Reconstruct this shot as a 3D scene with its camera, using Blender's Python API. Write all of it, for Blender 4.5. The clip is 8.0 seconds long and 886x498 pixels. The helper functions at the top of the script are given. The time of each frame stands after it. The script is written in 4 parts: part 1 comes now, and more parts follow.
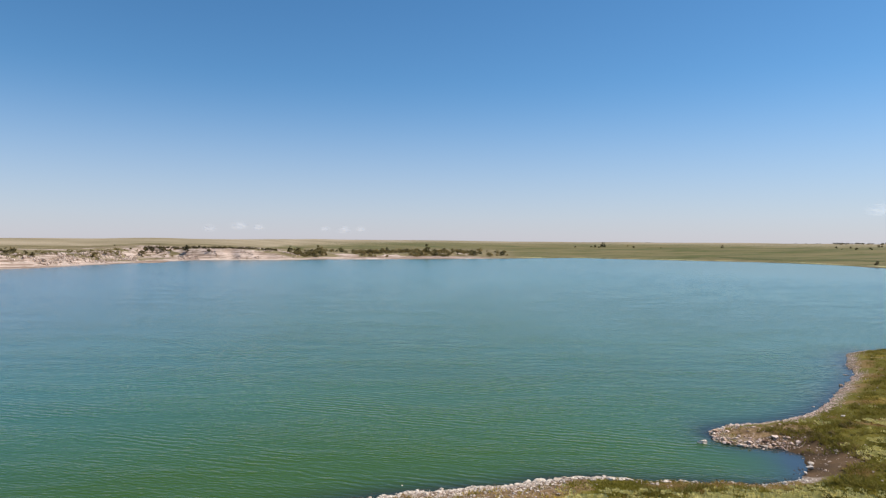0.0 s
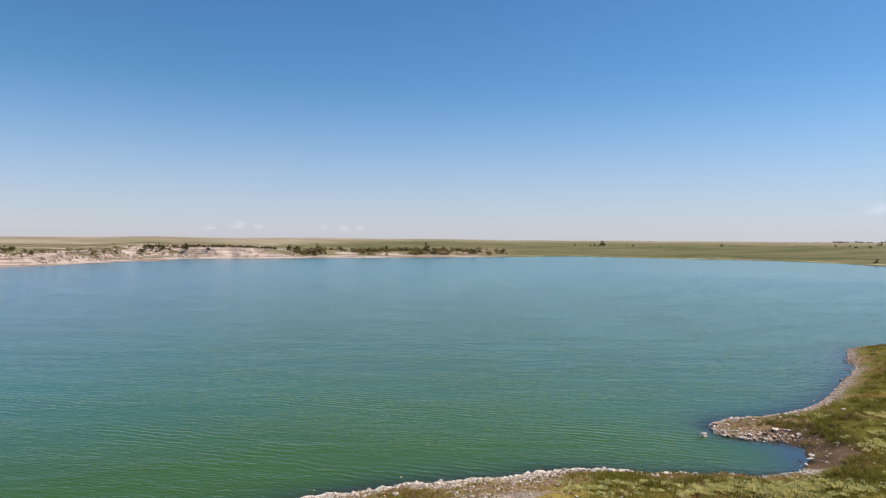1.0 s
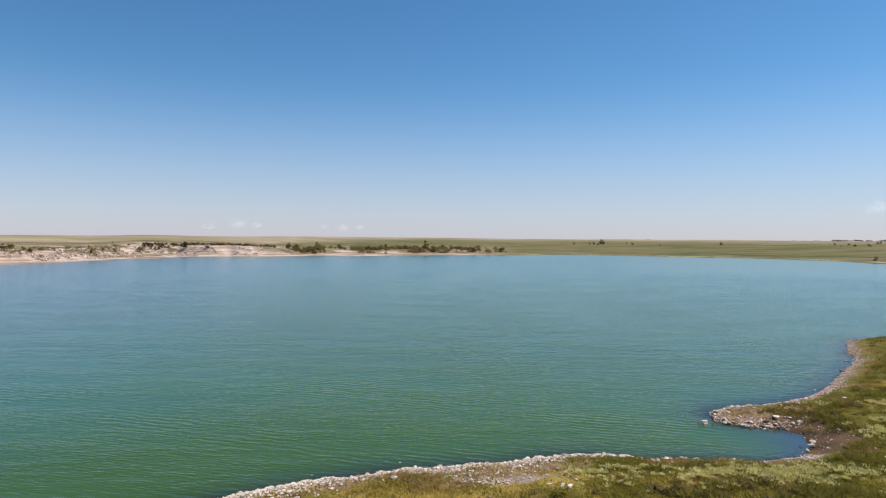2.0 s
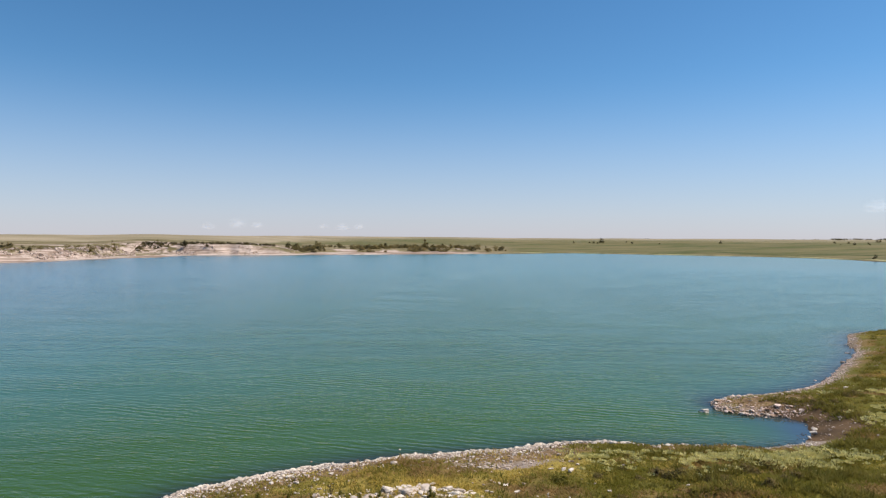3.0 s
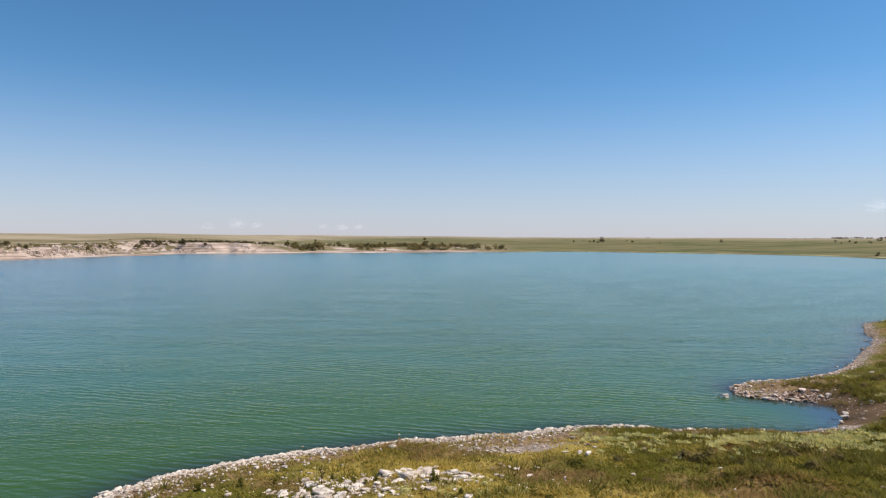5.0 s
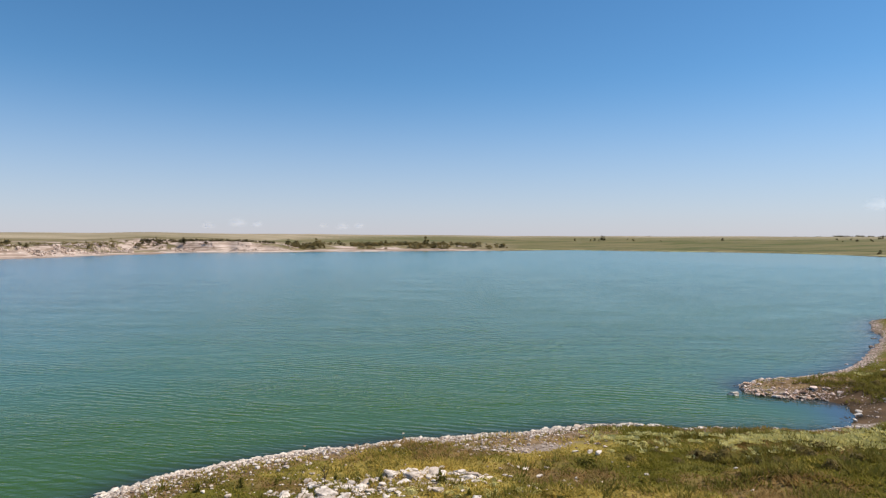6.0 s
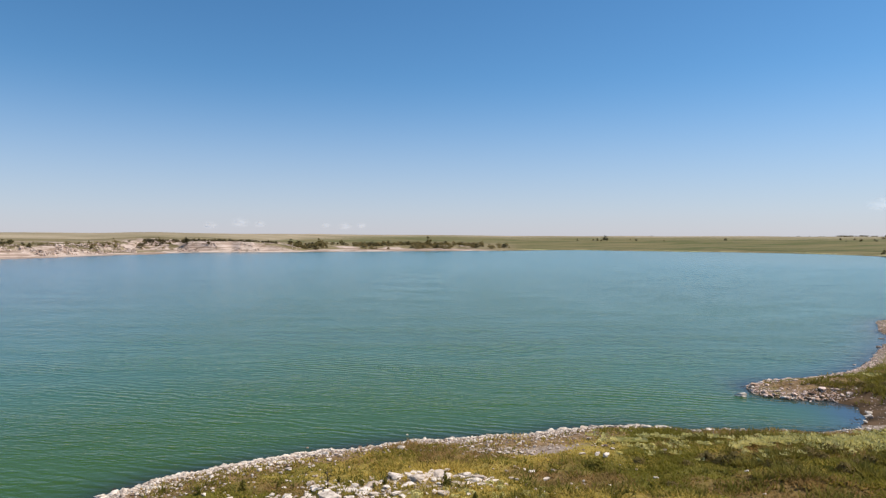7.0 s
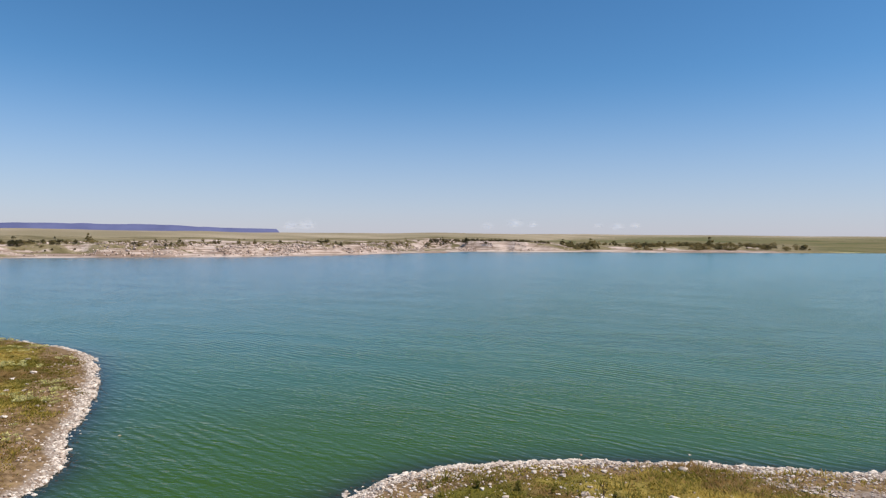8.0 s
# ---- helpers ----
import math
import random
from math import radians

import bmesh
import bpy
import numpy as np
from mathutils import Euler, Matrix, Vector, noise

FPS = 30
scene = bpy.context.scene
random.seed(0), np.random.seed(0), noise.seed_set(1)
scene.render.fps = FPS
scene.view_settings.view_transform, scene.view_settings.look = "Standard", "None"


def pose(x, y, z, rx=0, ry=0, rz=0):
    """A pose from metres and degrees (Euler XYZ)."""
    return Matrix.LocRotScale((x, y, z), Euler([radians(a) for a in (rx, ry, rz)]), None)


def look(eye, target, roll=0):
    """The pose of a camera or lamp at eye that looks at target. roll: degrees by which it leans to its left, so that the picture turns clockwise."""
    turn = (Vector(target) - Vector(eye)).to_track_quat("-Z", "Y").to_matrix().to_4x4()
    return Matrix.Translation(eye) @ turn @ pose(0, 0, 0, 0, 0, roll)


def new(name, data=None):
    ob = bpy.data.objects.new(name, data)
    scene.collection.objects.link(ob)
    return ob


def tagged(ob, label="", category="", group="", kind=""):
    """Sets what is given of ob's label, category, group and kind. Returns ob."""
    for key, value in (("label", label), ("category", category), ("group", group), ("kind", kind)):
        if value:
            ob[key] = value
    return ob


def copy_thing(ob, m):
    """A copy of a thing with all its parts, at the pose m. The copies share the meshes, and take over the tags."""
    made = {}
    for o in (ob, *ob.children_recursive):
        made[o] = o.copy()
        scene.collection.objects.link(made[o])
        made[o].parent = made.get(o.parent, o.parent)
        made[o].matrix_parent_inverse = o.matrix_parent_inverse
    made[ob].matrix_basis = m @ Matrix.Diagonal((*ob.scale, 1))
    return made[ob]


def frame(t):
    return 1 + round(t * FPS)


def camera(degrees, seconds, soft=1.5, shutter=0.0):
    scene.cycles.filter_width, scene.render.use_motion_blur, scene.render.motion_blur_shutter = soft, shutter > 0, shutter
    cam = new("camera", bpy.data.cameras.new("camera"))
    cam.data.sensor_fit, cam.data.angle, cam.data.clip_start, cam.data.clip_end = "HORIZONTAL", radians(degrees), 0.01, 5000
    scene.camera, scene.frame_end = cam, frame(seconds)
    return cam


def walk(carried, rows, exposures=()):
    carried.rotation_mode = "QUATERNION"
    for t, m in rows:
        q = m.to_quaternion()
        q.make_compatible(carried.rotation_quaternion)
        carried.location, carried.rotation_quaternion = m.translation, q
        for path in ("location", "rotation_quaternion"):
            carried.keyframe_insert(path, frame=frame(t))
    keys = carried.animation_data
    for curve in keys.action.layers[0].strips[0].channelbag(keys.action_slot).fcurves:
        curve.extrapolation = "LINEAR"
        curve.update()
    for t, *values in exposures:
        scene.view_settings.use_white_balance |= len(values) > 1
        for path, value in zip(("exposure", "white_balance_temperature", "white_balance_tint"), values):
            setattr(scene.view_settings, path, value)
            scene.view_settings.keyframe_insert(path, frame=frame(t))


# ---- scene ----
cam = camera(68.12, 8.0, soft=1.25)

PATH = [
    (0.0, pose(0.00, -0.00, 10.00, 89.477, -0.461, 0.004)),
    (0.5, pose(0.01, 0.10, 9.93, 89.411, -0.441, -0.023)),
    (1.0, pose(0.02, 0.14, 9.65, 89.390, -0.450, -0.038)),
    (1.5, pose(0.04, 0.27, 9.32, 89.349, -0.456, -0.080)),
    (3.0, pose(0.03, 0.46, 8.47, 89.276, -0.353, -0.131)),
    (3.5, pose(0.03, 0.80, 8.16, 89.285, -0.312, -0.142)),
    (4.0, pose(0.01, 1.32, 7.83, 89.279, -0.304, -0.159)),
    (4.5, pose(-0.01, 1.96, 7.47, 89.307, -0.292, -0.170)),
    (6.0, pose(-0.23, 3.08, 7.07, 89.195, -0.235, -0.107)),
    (6.5, pose(-0.26, 3.14, 7.05, 89.137, -0.251, 0.004)),
    (7.0, pose(-0.30, 3.39, 7.03, 89.194, -0.223, 0.102)),
    (7.5, pose(-0.35, 3.80, 7.03, 89.211, -0.240, 0.183)),
    (7.6, pose(-0.49, 3.92, 7.03, 89.295, -0.459, 0.558)),
    (7.7, pose(-0.64, 4.01, 7.04, 89.270, -0.482, 3.336)),
    (7.8, pose(-0.70, 4.01, 7.03, 89.241, -0.367, 9.760)),
    (7.9, pose(-0.65, 3.92, 7.06, 89.144, -0.268, 16.494)),
    (8.0, pose(-0.52, 3.77, 7.13, 89.077, -0.396, 23.515)),
]
walk(cam, PATH, exposures=[(0.0, 0.0, 6500, 10), (7.6, 0.0, 6500, 10), (8.0, -0.08, 6330, 11)])

# ---------------------------------------------------------------- world, sun
SUN_ELEVATION, SUN_AZIMUTH = radians(56), radians(80)  # azimuth clockwise from +y: to the right of the flyer

world = bpy.data.worlds.new("sky")
scene.world = world
world.use_nodes = True
wt = world.node_tree
sky = wt.nodes.new("ShaderNodeTexSky")
sky.sky_type = "NISHITA"
sky.sun_disc = False
sky.sun_elevation, sky.sun_rotation = SUN_ELEVATION, SUN_AZIMUTH
sky.altitude, sky.air_density, sky.dust_density, sky.ozone_density = 1500, 1.0, 0.3, 3.4
clear = wt.nodes.new("ShaderNodeHueSaturation")
clear.inputs["Hue"].default_value, clear.inputs["Saturation"].default_value = 0.4945, 1.21
wt.links.new(sky.outputs[0], clear.inputs["Color"])
# ground haze: the sky pales towards the horizon
way, split, thin = wt.nodes.new("ShaderNodeTexCoord"), wt.nodes.new("ShaderNodeSeparateXYZ"), wt.nodes.new("ShaderNodeMapRange")
wt.links.new(way.outputs["Generated"], split.inputs[0])
wt.links.new(split.outputs["Z"], thin.inputs["Value"])
thin.interpolation_type = "SMOOTHSTEP"
for key, v in (("From Min", -0.10), ("From Max", 0.25), ("To Min", 0.97), ("To Max", 0.0)):
    thin.inputs[key].default_value = v
haze = wt.nodes.new("ShaderNodeMix")
haze.data_type = "RGBA"
haze.inputs[7].default_value = (4.08, 4.0, 5.02, 1)
wt.links.new(thin.outputs[0], haze.inputs[0]), wt.links.new(clear.outputs[0], haze.inputs[6])
wt.links.new(haze.outputs[2], wt.nodes["Background"].inputs["Color"])
wt.nodes["Background"].inputs["Strength"].default_value = 0.1235

sun = new("sun", bpy.data.lights.new("sun", "SUN"))
sun.data.energy, sun.data.angle, sun.data.color = 4.7, radians(0.55), (1.0, 0.92, 0.80)
toward = Vector((math.sin(SUN_AZIMUTH) * math.cos(SUN_ELEVATION), math.cos(SUN_AZIMUTH) * math.cos(SUN_ELEVATION), math.sin(SUN_ELEVATION)))
sun.matrix_world = look(toward * 60, (0, 0, 0))

# ---------------------------------------------------------------- numbers: noise, lake plan, relief
def lattice(ix, iy, seed):
    h = np.sin(ix * 127.1 + iy * 311.7 + seed * 74.7) * 43758.5453
    return h - np.floor(h)


def rough(x, y, size, seed=0):
    """Smooth noise in -1..1 over a plan, with lumps of that size."""
    u, v = np.asarray(x, float) / size, np.asarray(y, float) / size
    iu, iv = np.floor(u), np.floor(v)
    a, b = u - iu, v - iv
    a, b = a * a * (3 - 2 * a), b * b * (3 - 2 * b)
    low = lattice(iu, iv, seed) * (1 - a) + lattice(iu + 1, iv, seed) * a
    high = lattice(iu, iv + 1, seed) * (1 - a) + lattice(iu + 1, iv + 1, seed) * a
    return 2 * (low * (1 - b) + high * b) - 1


def ramp(x, lo, hi):
    s = np.clip((np.asarray(x, float) - lo) / (hi - lo), 0, 1)
    return s * s * (3 - 2 * s)


# The lake's outline on the plan, stretch by stretch, anticlockwise from the head of the small inlet.
INLET_EAST = [(-13.2, 6.5), (-11.9, 8.0), (-11.2, 12.0), (-10.7, 16.5)]
NEAR_BANK = [(-10.05, 19.75), (-8.95, 21.95), (-7.05, 23.4), (-4.6, 24.8), (-1.8, 26.0), (1.3, 26.7), (3.0, 27.0), (4.1, 27.65), (6.0, 27.95), (7.1, 27.95), (8.4, 27.5),
             (10.6, 27.5), (13.8, 27.35)]
COVE = [(15.6, 28.4), (16.55, 29.7), (17.1, 31.0), (16.5, 32.0), (15.0, 32.45), (14.05, 33.4), (14.3, 34.9), (15.8, 36.0)]
EAST_BANK = [(18.8, 37.0), (21.1, 38.4), (23.0, 40.0), (25.6, 42.9), (28.6, 46.6), (32.4, 51.6), (33.4, 54.0), (35.7, 57.7), (37.6, 60.6), (40.5, 62.4)]
EAST_SHORE = [(52, 66), (78, 88), (115, 135), (160, 195), (192, 262), (204, 320), (198, 374), (178, 400), (150, 420), (110, 456), (86, 464)]
NORTH_SHORE = [(45, 438), (-11, 408), (-43, 386), (-74, 372), (-100, 354), (-127, 341), (-132, 314), (-129, 296), (-139, 279)]
WEST_SHORE = [(-142, 256), (-143, 236), (-149, 214), (-158, 191), (-176, 168), (-196, 152), (-211, 134), (-236, 108), (-244, 70), (-206, 38), (-120, 26)]
WEST_POINT = [(-74, 29), (-58, 31.5), (-45.5, 32.5), (-40.0, 32.2), (-35.6, 31.2), (-32.6, 29.4), (-29.6, 27.1), (-27.0, 24.9), (-24.5, 22.6), (-22.7, 20.7),
              (-20.9, 18.8), (-19.4, 17.8), (-18.1, 15.9), (-16.2, 11.5), (-15.0, 8.0)]
OUTLINE = INLET_EAST + NEAR_BANK + COVE + EAST_BANK + EAST_SHORE + NORTH_SHORE + WEST_SHORE + WEST_POINT


def rounded(points, steps=4):
    p = np.array(points, float)
    a, b, c, d = np.roll(p, 1, 0), p, np.roll(p, -1, 0), np.roll(p, -2, 0)
    out = []
    for k in range(steps):
        s = k / steps
        out.append(b + 0.5 * s * (c - a) + s * s * (a - 2.5 * b + 2 * c - 0.5 * d) + s**3 * (-0.5 * a + 1.5 * b - 1.5 * c + 0.5 * d))
    return np.stack(out, 1).reshape(-1, 2)


SHORE = rounded(OUTLINE)


def from_shore(x, y):
    """Metres from the waterline, positive on land."""
    x, y = np.asarray(x, float).ravel(), np.asarray(y, float).ravel()
    a, b = SHORE, np.roll(SHORE, -1, 0)
    out = np.empty(len(x))
    for s in range(0, len(x), 20000):
        px, py = x[s:s + 20000, None], y[s:s + 20000, None]
        ex, ey = b[:, 0] - a[:, 0], b[:, 1] - a[:, 1]
        wx, wy = px - a[:, 0], py - a[:, 1]
        k = np.clip((wx * ex + wy * ey) / (ex * ex + ey * ey), 0, 1)
        d2 = ((wx - k * ex) ** 2 + (wy - k * ey) ** 2).min(1)
        up = (a[:, 1] > py) != (b[:, 1] > py)
        cross = px < ex * (py - a[:, 1]) / np.where(ey == 0, 1e-9, ey) + a[:, 0]
        inside = (up & cross).sum(1) % 2 == 1
        out[s:s + 20000] = np.sqrt(d2) * np.where(inside, -1, 1)
    return out


def beach_width(x, bearing):
    """Metres of flat shore below the far bank."""
    tongue = np.exp(-((bearing + 24.0) / 3.2) ** 2)
    strand = ramp(bearing, -13, -11) * (1 - ramp(bearing, 3, 6))
    return 7 + 5 * rough(bearing, 0 * x, 3.1, 8) + 26 * tongue + 13 * strand


def relief(x, y, sd):
    """Height of the ground; sd is its distance from the waterline."""
    x, y = np.asarray(x, float).ravel(), np.asarray(y, float).ravel()
    r, bearing = np.hypot(x, y), np.degrees(np.arctan2(x, y))
    far = ramp(r, 90, 190)
    sd = sd + (1 - far) * (0.22 * rough(x, y, 1.1, 1) + 0.12 * rough(x, y, 0.45, 2)) + far * (2.0 * rough(x, y, 17, 3) + 0.8 * rough(x, y, 6, 4))
    land = np.maximum(sd, 0)
    # near banks: a stony lip, then a long gentle slope
    near_z = 0.24 * (1 - np.exp(-land / 0.7)) + 0.095 * np.minimum(land, 30) + 0.01 * np.maximum(land - 30, 0)
    near_z += ramp(land, 0.5, 4) * (0.10 * rough(x, y, 2.3, 5) + 0.05 * rough(x, y, 0.8, 6) + 0.16 * rough(x, y, 6, 7) + 0.035 * rough(x, y, 0.42, 16))
    # far banks: a beach, an eroded bank that is high in the west and fades out eastwards, and the long rise of the plain
    west = 1 - ramp(bearing, -17, -12)
    middle = 1 - ramp(bearing, 1, 7)
    cliff = ramp(bearing, -22, -20.5) * (1 - ramp(bearing, -13.5, -12.2))
    plain = 1 - ramp(bearing, -20, -8)
    beach = beach_width(x, bearing)
    bank = 0.5 + 1.3 * middle + 1.7 * west + 1.3 * cliff + 0.5 * rough(x, y, 30, 9)
    lumps = 5 * rough(x, y, 9, 10) + 2.5 * rough(x, y, 4, 11)
    far_z = 0.05 * np.minimum(land, beach) + bank * ramp(land + lumps * west, beach, beach + 9 + 9 * west - 6 * cliff)
    reach = 470 - 240 * plain
    far_z += (12.6 - 1.55 * plain - bank) * (0.35 * np.clip(land / reach, 0, 1) + 0.65 * ramp(land, 20, reach)) - 0.004 * plain * np.maximum(land - reach, 0)
    far_z += ramp(land, 25, 80) * (0.5 * rough(x, y, 60, 12) + 0.7 * (1 - 0.6 * plain) * rough(x, y, 190, 13)) * (1 - ramp(r, 700, 1000))
    shelf = 0.95 + 0.1 * rough(x, y, 40, 14)
    level = np.floor(far_z / shelf)
    stepped = shelf * (level + ramp(far_z / shelf - level, 0.55, 1.0))
    far_z = far_z + (stepped - far_z) * west * (1 - ramp(land, 40, 70)) * (0.55 + 0.45 * rough(x, y, 22, 15))
    z = near_z * (1 - far) + far_z * far
    deep = np.maximum(-sd, 0)
    return np.where(sd > 0, z, -np.minimum(0.30 * deep, 3.0) - 0.06 * (deep > 0))


def ground_z(x, y):
    x, y = np.atleast_1d(x), np.atleast_1d(y)
    return relief(x, y, from_shore(x, y))

# ---------------------------------------------------------------- materials
def material(name, rough_=0.9, spec=0.3):
    m = bpy.data.materials.new(name)
    m.use_nodes = True
    b = m.node_tree.nodes["Principled BSDF"]
    b.inputs["Roughness"].default_value, b.inputs["Specular IOR Level"].default_value = rough_, spec
    return m, m.node_tree, b


def put(nt, socket, value):
    if hasattr(value, "is_output"):
        nt.links.new(value, socket)
    elif isinstance(value, tuple) and len(value) == 3 and socket.type == "RGBA":
        socket.default_value = (*value, 1)
    else:
        socket.default_value = value


def grain(nt, size, detail=3.0, stretch=(1, 1, 1), roughness=0.55):
    """Noise of lumps of that size in metres over world space."""
    geo, scale = nt.nodes.new("ShaderNodeNewGeometry"), nt.nodes.new("ShaderNodeMapping")
    nt.links.new(geo.outputs["Position"], scale.inputs["Vector"])
    scale.inputs["Scale"].default_value = [s / size for s in stretch]
    n = nt.nodes.new("ShaderNodeTexNoise")
    n.inputs["Scale"].default_value, n.inputs["Detail"].default_value, n.inputs["Roughness"].default_value = 1, detail, roughness
    nt.links.new(scale.outputs[0], n.inputs["Vector"])
    return n.outputs["Fac"]


def band(nt, value, lo, hi, out_lo=0.0, out_hi=1.0):
    r = nt.nodes.new("ShaderNodeMapRange")
    r.interpolation_type = "SMOOTHSTEP"
    put(nt, r.inputs["Value"], value)
    for key, v in (("From Min", lo), ("From Max", hi), ("To Min", out_lo), ("To Max", out_hi)):
        r.inputs[key].default_value = v
    return r.outputs[0]


def sums(nt, op, a, b):
    n = nt.nodes.new("ShaderNodeMath")
    n.operation = op
    put(nt, n.inputs[0], a), put(nt, n.inputs[1], b)
    return n.outputs[0]


def blend(nt, fac, a, b):
    n = nt.nodes.new("ShaderNodeMix")
    n.data_type = "RGBA"
    put(nt, n.inputs[0], fac), put(nt, n.inputs[6], a), put(nt, n.inputs[7], b)
    return n.outputs[2]


def attribute(nt, name):
    n = nt.nodes.new("ShaderNodeAttribute")
    n.attribute_name = name
    return n.outputs["Fac"]


def bump(nt, b, height, strength, distance):
    n = nt.nodes.new("ShaderNodeBump")
    n.inputs["Strength"].default_value, n.inputs["Distance"].default_value = strength, distance
    nt.links.new(height, n.inputs["Height"])
    nt.links.new(n.outputs[0], b.inputs["Normal"])


def patches(nt, jitter=0.0, gain=1.0):
    """Green, straw and brown patches of the near grassland."""
    straw, brown = grain(nt, 4.2, 5), grain(nt, 3.6, 5, (1, 1, 0.3))
    where, split = nt.nodes.new("ShaderNodeNewGeometry"), nt.nodes.new("ShaderNodeSeparateXYZ")
    nt.links.new(where.outputs["Position"], split.inputs[0])
    straw = sums(nt, "SUBTRACT", straw, band(nt, split.outputs["X"], 1.0, 11.0, -0.02, 0.13))
    straw = sums(nt, "ADD", straw, band(nt, split.outputs["Y"], 17.0, 20.5, 0.10, 0.0))
    straw = sums(nt, "SUBTRACT", straw, band(nt, split.outputs["X"], -16.0, -12.0, 0.08, 0.0))
    brown = sums(nt, "ADD", brown, sums(nt, "MULTIPLY", band(nt, split.outputs["X"], 3.0, 8.0), band(nt, split.outputs["Y"], 18.5, 21.5, 0.05, 0.0)))
    if jitter:
        shift = sums(nt, "MULTIPLY", sums(nt, "SUBTRACT", nt.nodes.new("ShaderNodeNewGeometry").outputs["Random Per Island"], 0.5), jitter)
        straw, brown = sums(nt, "ADD", straw, shift), sums(nt, "ADD", brown, sums(nt, "MULTIPLY", shift, 0.6))
    green, gold, umber, shade = (tuple(gain * v for v in c) for c in ((0.148, 0.130, 0.017), (0.40, 0.295, 0.070), (0.25, 0.155, 0.060), (0.105, 0.09, 0.020)))
    colour = blend(nt, band(nt, straw, 0.43, 0.57), green, gold)
    colour = blend(nt, band(nt, brown, 0.52, 0.60, 0.0, 0.9), colour, umber)
    return blend(nt, band(nt, grain(nt, 0.7, 5, roughness=0.7), 0.50, 0.64, 0.0, 0.42), colour, shade)


def ground_material():
    m, nt, b = material("ground_cover", 0.95, 0.1)
    fine, mid = grain(nt, 0.12, 4), grain(nt, 1.3, 4)
    soil = patches(nt)
    gravel = blend(nt, band(nt, fine, 0.35, 0.65), (0.25, 0.175, 0.125), (0.52, 0.42, 0.35))
    litter = blend(nt, band(nt, grain(nt, 0.3, 5, roughness=0.7), 0.35, 0.65), (0.14, 0.080, 0.038), (0.36, 0.235, 0.125))
    mud = blend(nt, band(nt, mid, 0.3, 0.7), (0.065, 0.038, 0.022), (0.16, 0.095, 0.052))
    strata = band(nt, grain(nt, 1.0, 5, (0.035, 0.035, 1.7), 0.65), 0.40, 0.58)
    sand = blend(nt, strata, (0.36, 0.25, 0.19), (0.74, 0.585, 0.495))
    sand = blend(nt, band(nt, grain(nt, 2.4, 4, (0.6, 0.6, 1.4), 0.65), 0.50, 0.62, 0.0, 0.6), sand, (0.21, 0.145, 0.09))
    meadow = blend(nt, band(nt, grain(nt, 24, 5, (0.35, 1, 1)), 0.38, 0.62), (0.235, 0.190, 0.085), (0.105, 0.118, 0.034))
    meadow = blend(nt, band(nt, grain(nt, 8, 6, (0.5, 1, 1), 0.7), 0.46, 0.66, 0.0, 0.75), meadow, (0.20, 0.165, 0.082))
    meadow = blend(nt, band(nt, grain(nt, 5, 5, (0.4, 0.8, 1), 0.7), 0.58, 0.68, 0.0, 0.8), meadow, (0.062, 0.070, 0.022))
    dry = blend(nt, band(nt, grain(nt, 70, 4), 0.35, 0.65), (0.47, 0.375, 0.255), (0.32, 0.26, 0.155))
    brush = blend(nt, band(nt, grain(nt, 7, 5, (0.25, 1, 1), 0.65), 0.38, 0.62), (0.150, 0.122, 0.055), (0.33, 0.262, 0.145))
    edge = sums(nt, "MULTIPLY", sums(nt, "SUBTRACT", mid, 0.5), 0.9)
    colour = soil
    for name, other in (("meadow", meadow), ("lush", (0.078, 0.088, 0.024)), ("dry", dry), ("brush", brush), ("straw", (0.56, 0.50, 0.27)), ("sand", sand), ("litter", litter), ("gravel", gravel), ("mud", mud)):
        colour = blend(nt, band(nt, sums(nt, "ADD", attribute(nt, name), edge), 0.3, 0.7), colour, other)
    put(nt, b.inputs["Base Color"], blend(nt, band(nt, fine, 0.2, 0.8, 0.0, 0.35), colour, (0.09, 0.075, 0.04)))
    bump(nt, b, fine, 0.6, 0.05)
    return m


